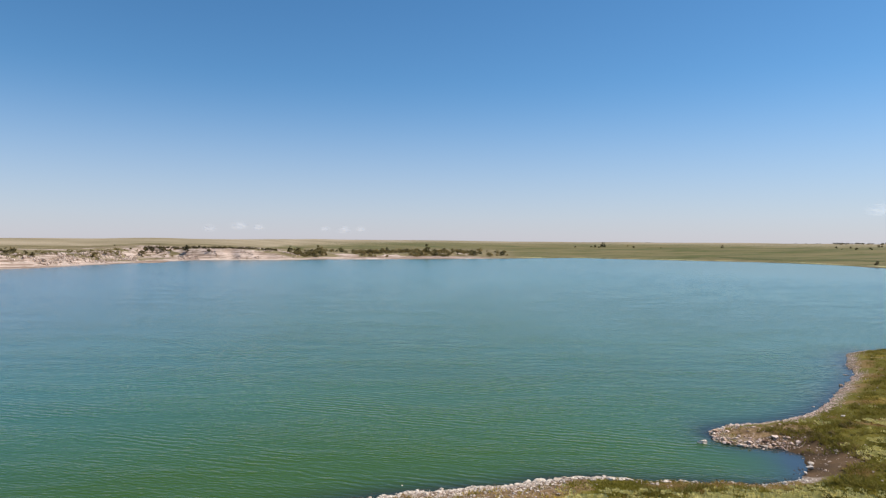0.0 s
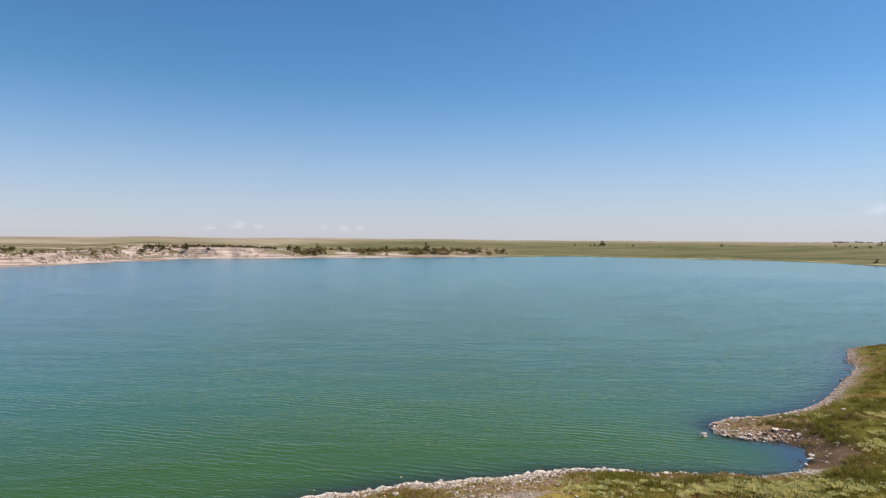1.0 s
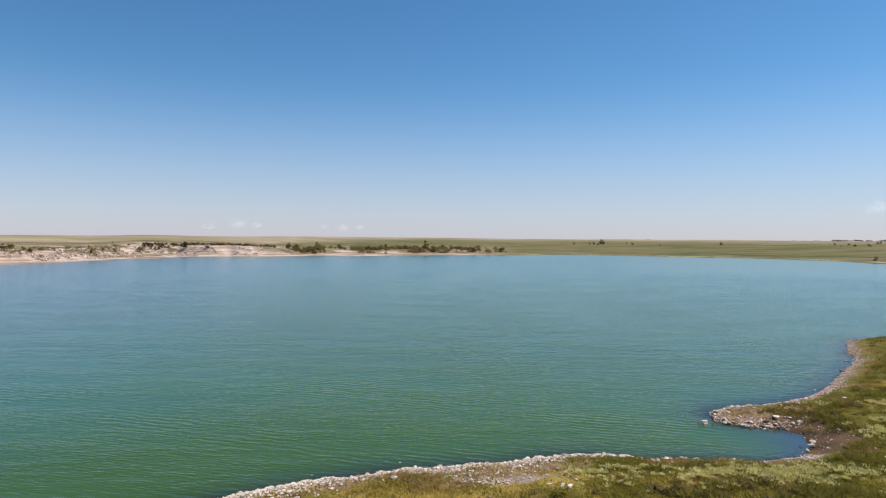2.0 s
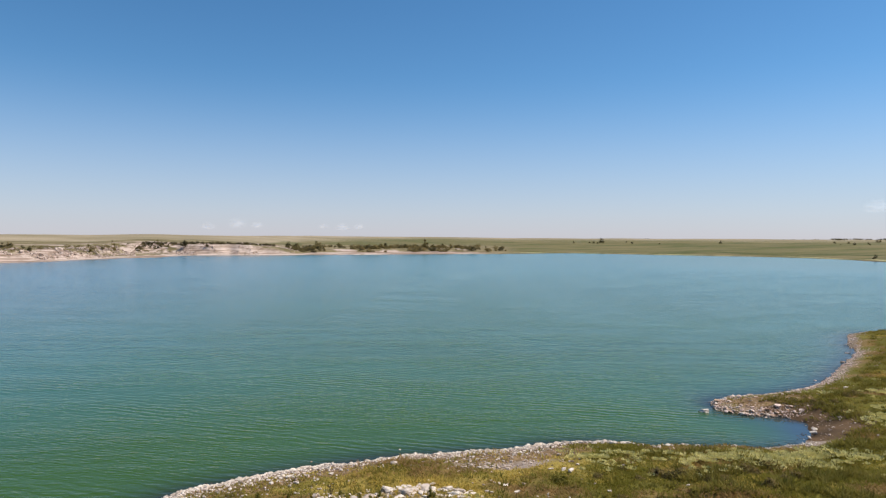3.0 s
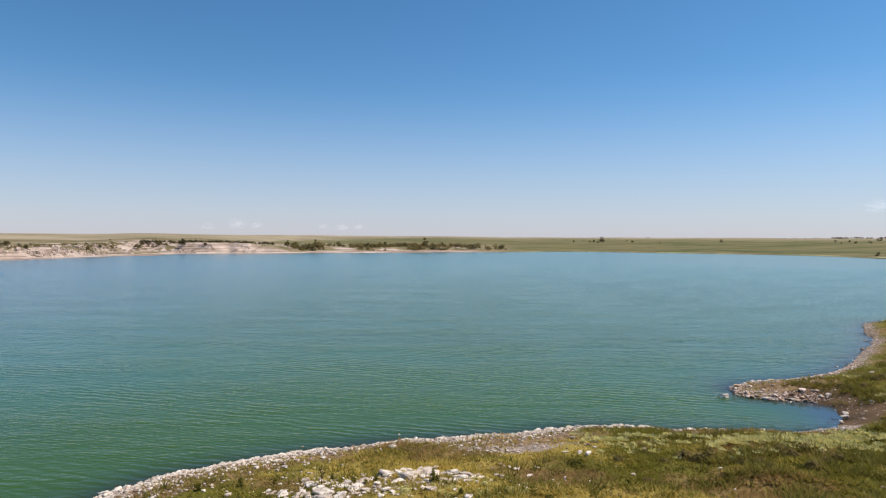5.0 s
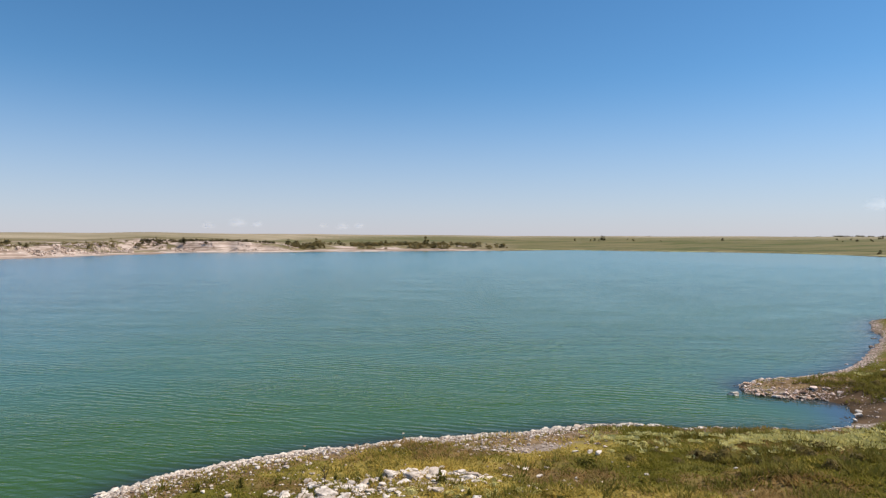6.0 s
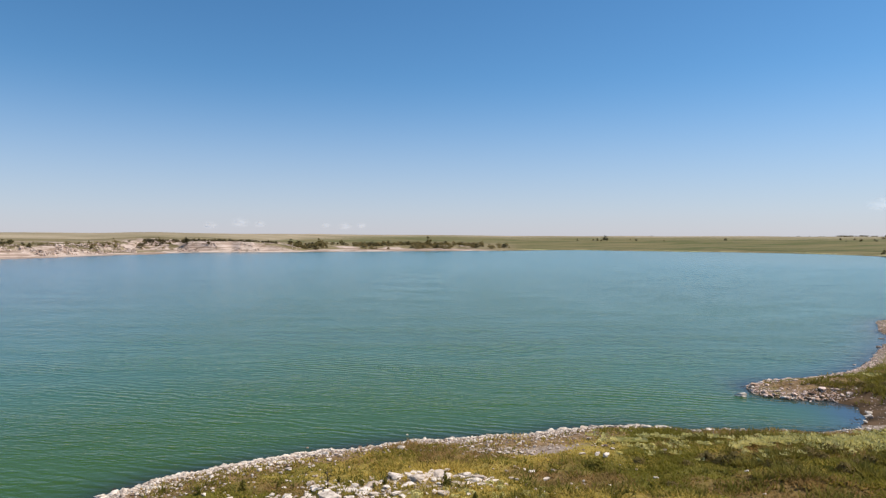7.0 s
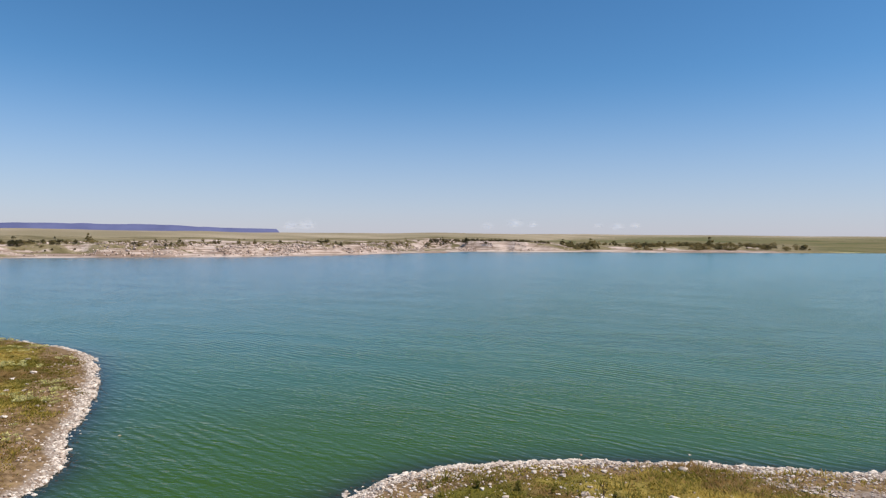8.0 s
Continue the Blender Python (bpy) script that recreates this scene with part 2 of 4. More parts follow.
def water_material():
    m, nt, b = material("turbid_lake_water", 0.2, 0.45)
    b.inputs["IOR"].default_value = 1.333
    wide = grain(nt, 38, 4, (0.45, 1.6, 1))
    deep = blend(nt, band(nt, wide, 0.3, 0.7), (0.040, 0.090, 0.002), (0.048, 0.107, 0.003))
    # far water: the blue of reflected sky is painted into its base colour
    sky_tint = blend(nt, band(nt, wide, 0.35, 0.65), (0.018, 0.144, 0.148), (0.029, 0.170, 0.170))
    # a further share of mirrored sky blue, painted in towards the west
    sky_tint = blend(nt, attribute(nt, "sky_steel"), sky_tint, (0.036, 0.138, 0.205))
    deep = blend(nt, attribute(nt, "offing"), deep, sky_tint)
    # a paler tone mixed in along one slanting lane
    deep = blend(nt, attribute(nt, "pale_streak"), deep, (0.15, 0.29, 0.28))
    shoal = blend(nt, band(nt, grain(nt, 0.7, 4), 0.35, 0.65), (0.018, 0.022, 0.028), (0.030, 0.034, 0.036))
    # sheltered cove: muddy shallows with mirrored sky blue painted into the colour
    shoal = blend(nt, attribute(nt, "lee"), shoal, (0.045, 0.066, 0.085))
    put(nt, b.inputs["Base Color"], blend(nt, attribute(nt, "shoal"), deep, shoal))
    put(nt, b.inputs["Roughness"], band(nt, attribute(nt, "shoal"), 0.0, 0.8, 0.16, 0.06))
    put(nt, b.inputs["Specular IOR Level"], band(nt, sums(nt, "SUBTRACT", attribute(nt, "shoal"), attribute(nt, "lee")), 0.1, 0.7, 0.45, 0.2))
    geo, turn = nt.nodes.new("ShaderNodeNewGeometry"), nt.nodes.new("ShaderNodeMapping")
    nt.links.new(geo.outputs["Position"], turn.inputs["Vector"])
    turn.inputs["Rotation"].default_value = (0, 0, radians(17))

    def train(scale, distortion, detail_scale):
        """A train of wind ripples across the lake."""
        w = nt.nodes.new("ShaderNodeTexWave")
        w.wave_type, w.bands_direction, w.wave_profile = "BANDS", "Y", "SIN"
        for key, v in (("Scale", scale), ("Distortion", distortion), ("Detail", 2.0), ("Detail Scale", detail_scale), ("Detail Roughness", 0.45)):
            w.inputs[key].default_value = v
        nt.links.new(turn.outputs[0], w.inputs["Vector"])
        return w.outputs["Fac"]

    patch = band(nt, grain(nt, 7, 4, (0.6, 1.2, 1)), 0.42, 0.68, 0.06, 1.15)
    gust = band(nt, grain(nt, 6, 5, (0.5, 1.2, 1), 0.65), 0.38, 0.66, 0.55, 1.2)
    small = sums(nt, "MULTIPLY", grain(nt, 0.7, 3, (0.5, 1.3, 1)), gust)
    chop = sums(nt, "MULTIPLY", grain(nt, 0.22, 2, (0.6, 1.2, 1)), gust)
    height = sums(nt, "MULTIPLY", train(0.62, 5.0, 1.3), patch)
    height = sums(nt, "ADD", sums(nt, "MULTIPLY", height, 0.32), sums(nt, "MULTIPLY", sums(nt, "MULTIPLY", train(1.15, 6.0, 1.5), gust), 0.10))
    height = sums(nt, "ADD", height, sums(nt, "ADD", sums(nt, "MULTIPLY", small, 0.9), sums(nt, "MULTIPLY", chop, 0.5)))
    still = sums(nt, "MAXIMUM", sums(nt, "MULTIPLY", attribute(nt, "shoal"), 0.5), sums(nt, "MAXIMUM", attribute(nt, "lee"), sums(nt, "MAXIMUM", sums(nt, "MULTIPLY", attribute(nt, "offing"), 0.25), attribute(nt, "lull"))))
    calm = sums(nt, "MULTIPLY", height, sums(nt, "SUBTRACT", 1.0, sums(nt, "MULTIPLY", still, 0.93)))
    bump(nt, b, calm, 1.0, 0.05)
    return m


def stone_material(name, light, dark, size):
    m, nt, b = material(name, 0.88, 0.25)
    rand = nt.nodes.new("ShaderNodeNewGeometry").outputs["Random Per Island"]
    each = nt.nodes.new("ShaderNodeObjectInfo").outputs["Random"]
    tone = sums(nt, "FRACT", sums(nt, "ADD", rand, each), 0)
    base = blend(nt, band(nt, tone, 0.0, 0.55), dark, light)
    worn = blend(nt, band(nt, grain(nt, size, 5), 0.42, 0.72), base, tuple(0.62 * c for c in dark))
    put(nt, b.inputs["Base Color"], worn)
    bump(nt, b, grain(nt, size * 0.35, 4), 0.7, size * 0.12)
    return m


def leaf_material(name, a, b_, patch=3.0, gloss=0.25, through_=0.2):
    m, nt, b = material(name, 0.75, gloss)
    rand = nt.nodes.new("ShaderNodeNewGeometry").outputs["Random Per Island"]
    each = nt.nodes.new("ShaderNodeObjectInfo").outputs["Random"]
    k = sums(nt, "ADD", sums(nt, "MULTIPLY", rand, 0.35), sums(nt, "ADD", sums(nt, "MULTIPLY", each, 0.25), sums(nt, "MULTIPLY", grain(nt, patch, 3), 0.9)))
    colour = blend(nt, band(nt, k, 0.45, 1.05), a, b_)
    put(nt, b.inputs["Base Color"], colour)
    lit = nt.nodes.new("ShaderNodeBsdfTranslucent")
    mix = nt.nodes.new("ShaderNodeMixShader")
    nt.links.new(colour, lit.inputs["Color"])
    mix.inputs[0].default_value = through_
    nt.links.new(b.outputs[0], mix.inputs[1]), nt.links.new(lit.outputs[0], mix.inputs[2])
    nt.links.new(mix.outputs[0], nt.nodes["Material Output"].inputs["Surface"])
    return m


def grass_material():
    """Grass that is green, straw or brown by patches, and varies from blade to blade."""
    m, nt, b = material("olive_grass", 0.8, 0.15)
    colour = patches(nt, 0.24, 1.42)
    put(nt, b.inputs["Base Color"], colour)
    lit, mix = nt.nodes.new("ShaderNodeBsdfTranslucent"), nt.nodes.new("ShaderNodeMixShader")
    nt.links.new(colour, lit.inputs["Color"])
    mix.inputs[0].default_value = 0.5
    nt.links.new(b.outputs[0], mix.inputs[1]), nt.links.new(lit.outputs[0], mix.inputs[2])
    nt.links.new(mix.outputs[0], nt.nodes["Material Output"].inputs["Surface"])
    return m


def plain_material(name, a, b_, size, rough_=0.9):
    m, nt, b = material(name, rough_, 0.15)
    put(nt, b.inputs["Base Color"], blend(nt, band(nt, grain(nt, size, 4), 0.35, 0.65), a, b_))
    return m


M_GROUND, M_WATER = ground_material(), water_material()
M_STONE = stone_material("pale_limestone", (0.70, 0.57, 0.475), (0.33, 0.23, 0.165), 0.18)
M_CHALK = stone_material("white_limestone", (0.84, 0.72, 0.605), (0.54, 0.42, 0.325), 0.2)
M_PINK = stone_material("pinkish_limestone", (0.84, 0.65, 0.55), (0.50, 0.32, 0.215), 0.2)
M_WET = stone_material("dark_wet_stone", (0.085, 0.062, 0.048), (0.030, 0.024, 0.020), 0.2)
M_RUBBLE = stone_material("pink_bank_rubble", (0.68, 0.53, 0.44), (0.33, 0.235, 0.17), 1.6)
M_GRASS = grass_material()
M_PALE = leaf_material("pale_yellow_blossom", (0.56, 0.50, 0.16), (0.82, 0.73, 0.34), 0.6, 0.1, 0.4)
M_SAGE = leaf_material("grey_green_sage", (0.15, 0.125, 0.045), (0.30, 0.22, 0.085), 0.8, 0.05, 0.4)
M_REED = leaf_material("green_weed", (0.115, 0.115, 0.018), (0.25, 0.20, 0.042), 0.8, 0.1, 0.35)
M_JUNIPER = leaf_material("dark_juniper_green", (0.070, 0.064, 0.028), (0.165, 0.130, 0.058), 6, 0.15, 0.35)
M_WILLOW = leaf_material("dull_willow_green", (0.175, 0.145, 0.052), (0.36, 0.27, 0.115), 9, 0.15, 0.45)
M_BARK = plain_material("weathered_bark", (0.10, 0.07, 0.05), (0.17, 0.13, 0.10), 0.2)
M_STALK = plain_material("dead_brown_stalk", (0.05, 0.03, 0.02), (0.10, 0.065, 0.04), 0.1)


def mesh_of(name, verts, faces, mat, smooth=False):
    me = bpy.data.meshes.new(name)
    verts, faces = np.asarray(verts, np.float32), np.asarray(faces, np.int32)
    k = faces.shape[1]
    me.vertices.add(len(verts)), me.loops.add(faces.size), me.polygons.add(len(faces))
    me.vertices.foreach_set("co", verts.ravel())
    me.loops.foreach_set("vertex_index", faces.ravel())
    me.polygons.foreach_set("loop_start", np.arange(0, faces.size, k, dtype=np.int32))
    me.polygons.foreach_set("use_smooth", np.full(len(faces), smooth))
    me.update(calc_edges=True)
    me.materials.append(mat)
    return me


def store(me, name, values):
    me.attributes.new(name, "FLOAT", "POINT").data.foreach_set("value", np.asarray(values, np.float32))


def part(name, me, parent, label=""):
    ob = new(name, me)
    ob.parent = parent
    return tagged(ob, label) if label else ob


def polar(angles, rings):
    """Plan points and faces of a sheet of rings round the origin; angles run once round, clockwise from +y."""
    a, r = np.meshgrid(np.radians(angles), rings)
    n, k = len(angles), len(rings)
    i, j = np.meshgrid(np.arange(k - 1), np.arange(n), indexing="ij")
    q = (j + 1) % n
    faces = np.stack([i * n + j, (i + 1) * n + j, (i + 1) * n + q, i * n + q], -1).reshape(-1, 4)
    return (r * np.sin(a)).ravel(), (r * np.cos(a)).ravel(), faces[:, ::-1]


def steps(start, stop, growth):
    return np.geomspace(start, stop, max(2, int(math.log(stop / start) / growth)), endpoint=False)


# ---------------------------------------------------------------- ground and water
angles = np.r_[np.arange(-66, 44, 0.19), np.arange(44, 294, 2.5)]
rings = np.r_[0.02, np.arange(1.0, 12, 1.0), steps(12, 46, 0.0065), steps(46, 225, 0.022), steps(225, 500, 0.0085), steps(500, 1100, 0.025), steps(1100, 4700, 0.09), 4700]
gx, gy, gfaces = polar(angles, rings)
gx, gy = gx - 0.37, gy - 1.3
gsd = from_shore(gx, gy)
gz = relief(gx, gy, gsd)
me = mesh_of("ground", np.stack([gx, gy, gz], 1), gfaces, M_GROUND, True)
gr, gb = np.hypot(gx, gy), np.degrees(np.arctan2(gx, gy))
far = ramp(gr, 90, 190)
west, middle = 1 - ramp(gb, -17, -12), 1 - ramp(gb, -2, 7)
ledge = np.exp(-(((gx + 1.3) / 2.4) ** 2 + ((gy - 19.4) / 0.85) ** 2))
spit = ((gx > 13) & (gx < 19) & (gy > 31.3) & (gy < 35)) * 1.0
worn = np.exp(-(((gx - 3.5) / 2.7) ** 2 + ((gy - 24.7) / 1.3) ** 2))
store(me, "litter", (1 - far) * np.clip(0.75 * worn + (1 - ramp(gsd, 2.0, 3.2)) * (gx < 6) + 0.8 * spit * ramp(gx, 14.6, 15.6), 0, 1))
bar = np.exp(-(((gx - 2.2) / 2.0) ** 2 + ((gy - 23.5) / 0.55) ** 2))
store(me, "gravel", 0.75 * ledge + 1.1 * bar + (1 - far) * (1 - ramp(gsd + 0.5 * (gx < -14), 0.4, 1.7)) * np.where((gx > 5.6) & (gx < 15) & (gy < 29), 0.3, 1.0) * np.where((gx > 14) & (gy > 31.5), 0.5, 1.0))
cove_rim = (1 - ramp(gsd, 1.3, 2.6)) * ramp(gx, 15.4, 16.2) * ramp(gy, 27.3, 28.0) * (1 - ramp(gy, 32.6, 33.4))
cove_mud = 1.3 * cove_rim + 1.1 * np.exp(-(((gx - 18.3) / 1.3) ** 2 + ((gy - 30.4) / 1.5) ** 2))
store(me, "mud", (1 - far) * cove_mud + far * 0.9 * (1 - ramp(gsd, 0.5, 2.5)) * ramp(gb, 2, 6))
tongue = np.exp(-((gb + 24.0) / 3.2) ** 2)
strand = beach_width(gx, gb) - 20 * tongue
scar = np.exp(-(((gsd - 47) / 6) ** 2)) * ramp(gb, -26.4, -25.6) * (1 - ramp(gb, -23.2, -22.4)) * (0.9 + 0.6 * rough(gx, gy, 7, 68))
bare = ramp(rough(gx * 0.6, gy, 15, 64) + 0.5 * rough(gx, gy, 6, 65), 0.05, 0.35) * ramp(gsd, 12, 22) * (1 - ramp(gsd, 60, 95)) * middle
sand = (1 - ramp(gsd, strand - 4 + 11 * west * (1 - tongue), strand + 1 + 19 * west * (1 - tongue))) * (0.35 + 0.65 * middle) * (1 - 0.85 * ramp(-gb, 38, 46) * ramp(np.sin(gsd / 2.6 + 2.5 * rough(gx, gy, 40, 69)) + 0.8 * rough(gx, gy, 16, 64), -0.2, 0.5) * ramp(gsd, 3, 6))
store(me, "sand", far * np.maximum(np.maximum(sand, scar), 0.8 * bare))
store(me, "meadow", far)
store(me, "lush", far * ramp(gb, 1, 9) * np.exp(-(((gsd - 42) / 30) ** 2)) * (0.55 + 0.6 * rough(gx * 0.5, gy, 40, 79) + 0.35 * rough(gx, gy, 14, 80)))
store(me, "straw", far * ramp(gb, 3, 9) * ramp(gsd, 4.5, 5.5) * (1 - ramp(gsd, 7.5, 9.5)) * (0.8 + 0.5 * rough(gb, gb * 0, 2.5, 61)))
store(me, "brush", far * (1 - ramp(gb, 3, 9)) * (1 - ramp(gsd + 18 * rough(gx, gy, 50, 63), 110 - 30 * (gb < -12), 165 - 35 * (gb < -12))))
store(me, "dry", far * np.clip(ramp(gsd, 60, 260 - 150 * west) * (1.05 - 0.8 * ramp(gb, -24, 0)) + (0.5 + 0.3 * rough(gx, gy, 35, 62)) * west + 0.34 * ramp(gsd, 220, 400), 0, 1))
tagged(new("ground", me), "olive grassland and pale shore round the lake", "ground", kind="structure")

wx, wy, wfaces = polar(np.r_[np.arange(-64, 42, 0.6), np.arange(42, 296, 3.4)], np.r_[4.0, steps(4, 70, 0.024), steps(70, 520, 0.045), 520])
me = mesh_of("water", np.stack([wx, wy, 0 * wx], 1), wfaces, M_WATER, True)
wsd = from_shore(wx, wy)
store(me, "shoal", np.clip(0.3 * np.exp(np.minimum(wsd, 0) / 2.2) * (wx > 13.5) * ramp(wy, 33, 36) + np.exp(np.minimum(wsd, 0) / 0.95) * 0.92 + 0.6 * np.exp(-(((wx - 16.6) / 1.6) ** 2 + ((wy - 30.2) / 1.6) ** 2)), 0, 1) * (1 - ramp(np.hypot(wx, wy), 60, 110)))
store(me, "lee", np.exp(-np.maximum(((wx - 15.6) / 3.0) ** 2 + ((wy - 30.1) / 2.1) ** 2 - 0.2, 0)))
# how far the painted sky blue takes over, with distance and westwards
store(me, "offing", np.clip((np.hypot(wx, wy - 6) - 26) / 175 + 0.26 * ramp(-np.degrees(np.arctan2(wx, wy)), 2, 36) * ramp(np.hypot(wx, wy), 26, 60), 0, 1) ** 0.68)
store(me, "sky_steel", 0.9 * ramp(-np.degrees(np.arctan2(wx, wy)), -2, 34) * ramp(np.hypot(wx, wy), 35, 110))
lull_b = np.degrees(np.arctan2(wx, wy))
store(me, "lull", 0.9 * ramp(lull_b, 6, 26) * ramp(-wsd / np.maximum(np.hypot(wx, wy), 1), -0.42, -0.06) * ramp(np.hypot(wx, wy), 150, 260))
# slanting lane of lighter water colour, roughly 95 to 215 m out
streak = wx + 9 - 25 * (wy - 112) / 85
store(me, "pale_streak", 0.34 * np.exp(-((streak / (4.5 + 3 * rough(wx, wy, 25, 66))) ** 2)) * ramp(wy, 95, 125) * (1 - ramp(wy, 185, 215)) * (0.7 + 0.3 * rough(wx, wy, 18, 67)))
tagged(new("water", me), "rippled green-blue turbid lake water", "lake water", kind="structure")

# far tableland on the horizon
tb = np.radians(np.linspace(-95, -37.3, 140))
deg = np.degrees(tb)
top = 69 - 6 * ramp(deg, -48, -44) - 9 * ramp(deg, -46, -39.2) - 34 * ramp(deg, -37.75, -37.3) + 2.0 * rough(deg, deg * 0, 0.9, 21) - 3 * ramp(deg, -54, -59)
rows_ = [(3300, 0 * top + 9), (3500, 13 + 0.25 * (top - 13)), (3620, 13 + 0.55 * (top - 13)), (3660, top), (4300, top), (4500, 0 * top + 9)]
tv = np.concatenate([np.stack([r * np.sin(tb), r * np.cos(tb), z], 1) for r, z in rows_])
n = len(tb)
tf = [(i * n + j, i * n + j + 1, (i + 1) * n + j + 1, (i + 1) * n + j) for i in range(len(rows_) - 1) for j in range(n - 1)]
tf += [(0, n, 2 * n, 3 * n), (0, 3 * n, 4 * n, 5 * n), (6 * n - 1, 5 * n - 1, 4 * n - 1, 3 * n - 1), (6 * n - 1, 3 * n - 1, 2 * n - 1, n - 1)]
M_MESA = plain_material("hazy_blue_scarp", (0.105, 0.115, 0.225), (0.14, 0.15, 0.275), 240)
tagged(new("backdrop", mesh_of("backdrop", tv, tf, M_MESA)), "hazy blue-violet tableland on the far horizon", "tableland", kind="structure")

# ---------------------------------------------------------------- near plan: a lattice of shore distances for scattering
NX, NY, CELL = (-52.0, 48.0), (-12.0, 68.0), 0.25
lx, ly = np.meshgrid(np.arange(NX[0], NX[1], CELL), np.arange(NY[0], NY[1], CELL))
lsd = from_shore(lx, ly).reshape(lx.shape)


def near_sd(x, y):
    u, v = (np.asarray(x) - NX[0]) / CELL, (np.asarray(y) - NY[0]) / CELL
    i, j = np.clip(u.astype(int), 0, lsd.shape[1] - 2), np.clip(v.astype(int), 0, lsd.shape[0] - 2)
    a, b = np.clip(u - i, 0, 1), np.clip(v - j, 0, 1)
    return (lsd[j, i] * (1 - a) + lsd[j, i + 1] * a) * (1 - b) + (lsd[j + 1, i] * (1 - a) + lsd[j + 1, i + 1] * a) * b


rng = np.random.default_rng(7)


def scatter(count, chance):
    """Places on the near banks, kept by chance(x, y, shore distance)."""
    x, y = rng.uniform(*NX, count), rng.uniform(*NY, count)
    sd = near_sd(x, y)
    keep = rng.random(count) < chance(x, y, sd) * (sd > -1.2)
    x, y, sd = x[keep], y[keep], sd[keep]
    return x, y, relief(x, y, sd), sd


# ---------------------------------------------------------------- stones
def rock_mesh(name, seed, mat, squash=0.7, level=3, cuts=11):
    """A weathered stone about 1 across: a ball cut by planes, then roughened."""
    r = random.Random(seed)
    bm = bmesh.new()
    bmesh.ops.create_icosphere(bm, subdivisions=level, radius=0.62)
    planes = [(Vector((r.gauss(0, 1), r.gauss(0, 1), r.gauss(0, 0.8))).normalized(), r.uniform(0.24, 0.46)) for _ in range(cuts)]
    planes.append((Vector((r.gauss(0, 0.15), r.gauss(0, 0.15), 1)).normalized(), r.uniform(0.25, 0.4)))
    off = Vector((seed * 3.1, seed * 1.7, 0))
    for v in bm.verts:
        for nrm, d in planes:
            over = v.co.dot(nrm) - d
            if over > 0:
                v.co -= nrm * over
        v.co *= 1 + 0.14 * noise.noise(v.co * 3.2 + off) + 0.09 * noise.noise(v.co * 8 + off)
        v.co.z = max(v.co.z * squash, -0.25)
    me = bpy.data.meshes.new(name)
    bm.to_mesh(me), bm.free()
    me.materials.append(mat)
    return me


CHALK = [rock_mesh("boulder", k, M_CHALK, (0.5, 0.36, 0.45, 0.3)[k % 4]) for k in range(8)]
PINK = [rock_mesh("boulder", 40 + k, M_PINK, (0.6, 0.5, 0.7, 0.55)[k % 4]) for k in range(6)]
STONE = [rock_mesh("stone", 20 + k, M_STONE, (0.7, 0.55, 0.62, 0.8)[k % 4], 2) for k in range(8)]


def set_stone(name, kinds, x, y, size, label, group, category, lift=0.12):
    z = max(float(ground_z(x, y)[0]), -0.08)
    ob = new(name, random.choice(kinds))
    s = Vector((size * random.uniform(0.95, 1.15), size * random.uniform(0.75, 1.0), size * random.uniform(0.85, 1.15)))
    ob.matrix_basis = Matrix.LocRotScale((x, y, z + lift * size), Euler((random.uniform(-0.15, 0.15), random.uniform(-0.15, 0.15), random.uniform(0, 6.28))), s)
    return tagged(ob, label, category, group)


LEDGE = [(-1.5, 20.2, 0.50), (-0.9, 20.0, 0.60), (-0.4, 20.2, 0.50), (0.0, 19.7, 0.30), (0.6, 20.0, 0.40), (1.0, 20.0, 0.24), (-2.1, 19.6, 0.45),
         (-1.4, 18.9, 0.26), (-3.0, 19.1, 0.50), (-2.5, 19.4, 0.42), (-1.9, 19.0, 0.28), (-4.1, 19.3, 0.40), (-3.5, 19.8, 0.28), (-1.5, 18.5, 0.26),
         (-0.3, 18.9, 0.34), (-2.9, 18.4, 0.50), (-2.5, 18.5, 0.40), (-3.4, 19.0, 0.32), (-3.7, 18.9, 0.32), (0.3, 19.6, 0.20), (-2.1, 20.3, 0.18),
         (-2.9, 19.9, 0.26), (-1.2, 19.5, 0.32), (0.3, 20.2, 0.34), (0.7, 19.6, 0.26), (-1.2, 20.3, 0.40), (-0.65, 20.25, 0.42)]
small = random.Random(5)
LEDGE += [(x + small.gauss(0, 0.28), y + small.gauss(0, 0.22), s * small.uniform(0.35, 0.65)) for x, y, s in LEDGE for _ in range(6)]
for x, y, s in ((-0.95, 20.05, 0.75), (-0.3, 20.15, 0.6), (-2.9, 18.85, 0.66), (-2.2, 19.35, 0.6), (-3.6, 19.1, 0.55), (0.5, 19.9, 0.55), (-1.5, 20.1, 0.5)):
    set_stone("boulder", CHALK[3::4], x, y, s, "broad low slab of white limestone in the grass", "slabs of the grassy ledge", "boulder", -0.02)
for x, y, s in LEDGE:
    set_stone("boulder", CHALK, x, y, s * 0.98, "white weathered limestone boulder bedded in the grass", "boulders of the grassy ledge", "boulder", 0.04)
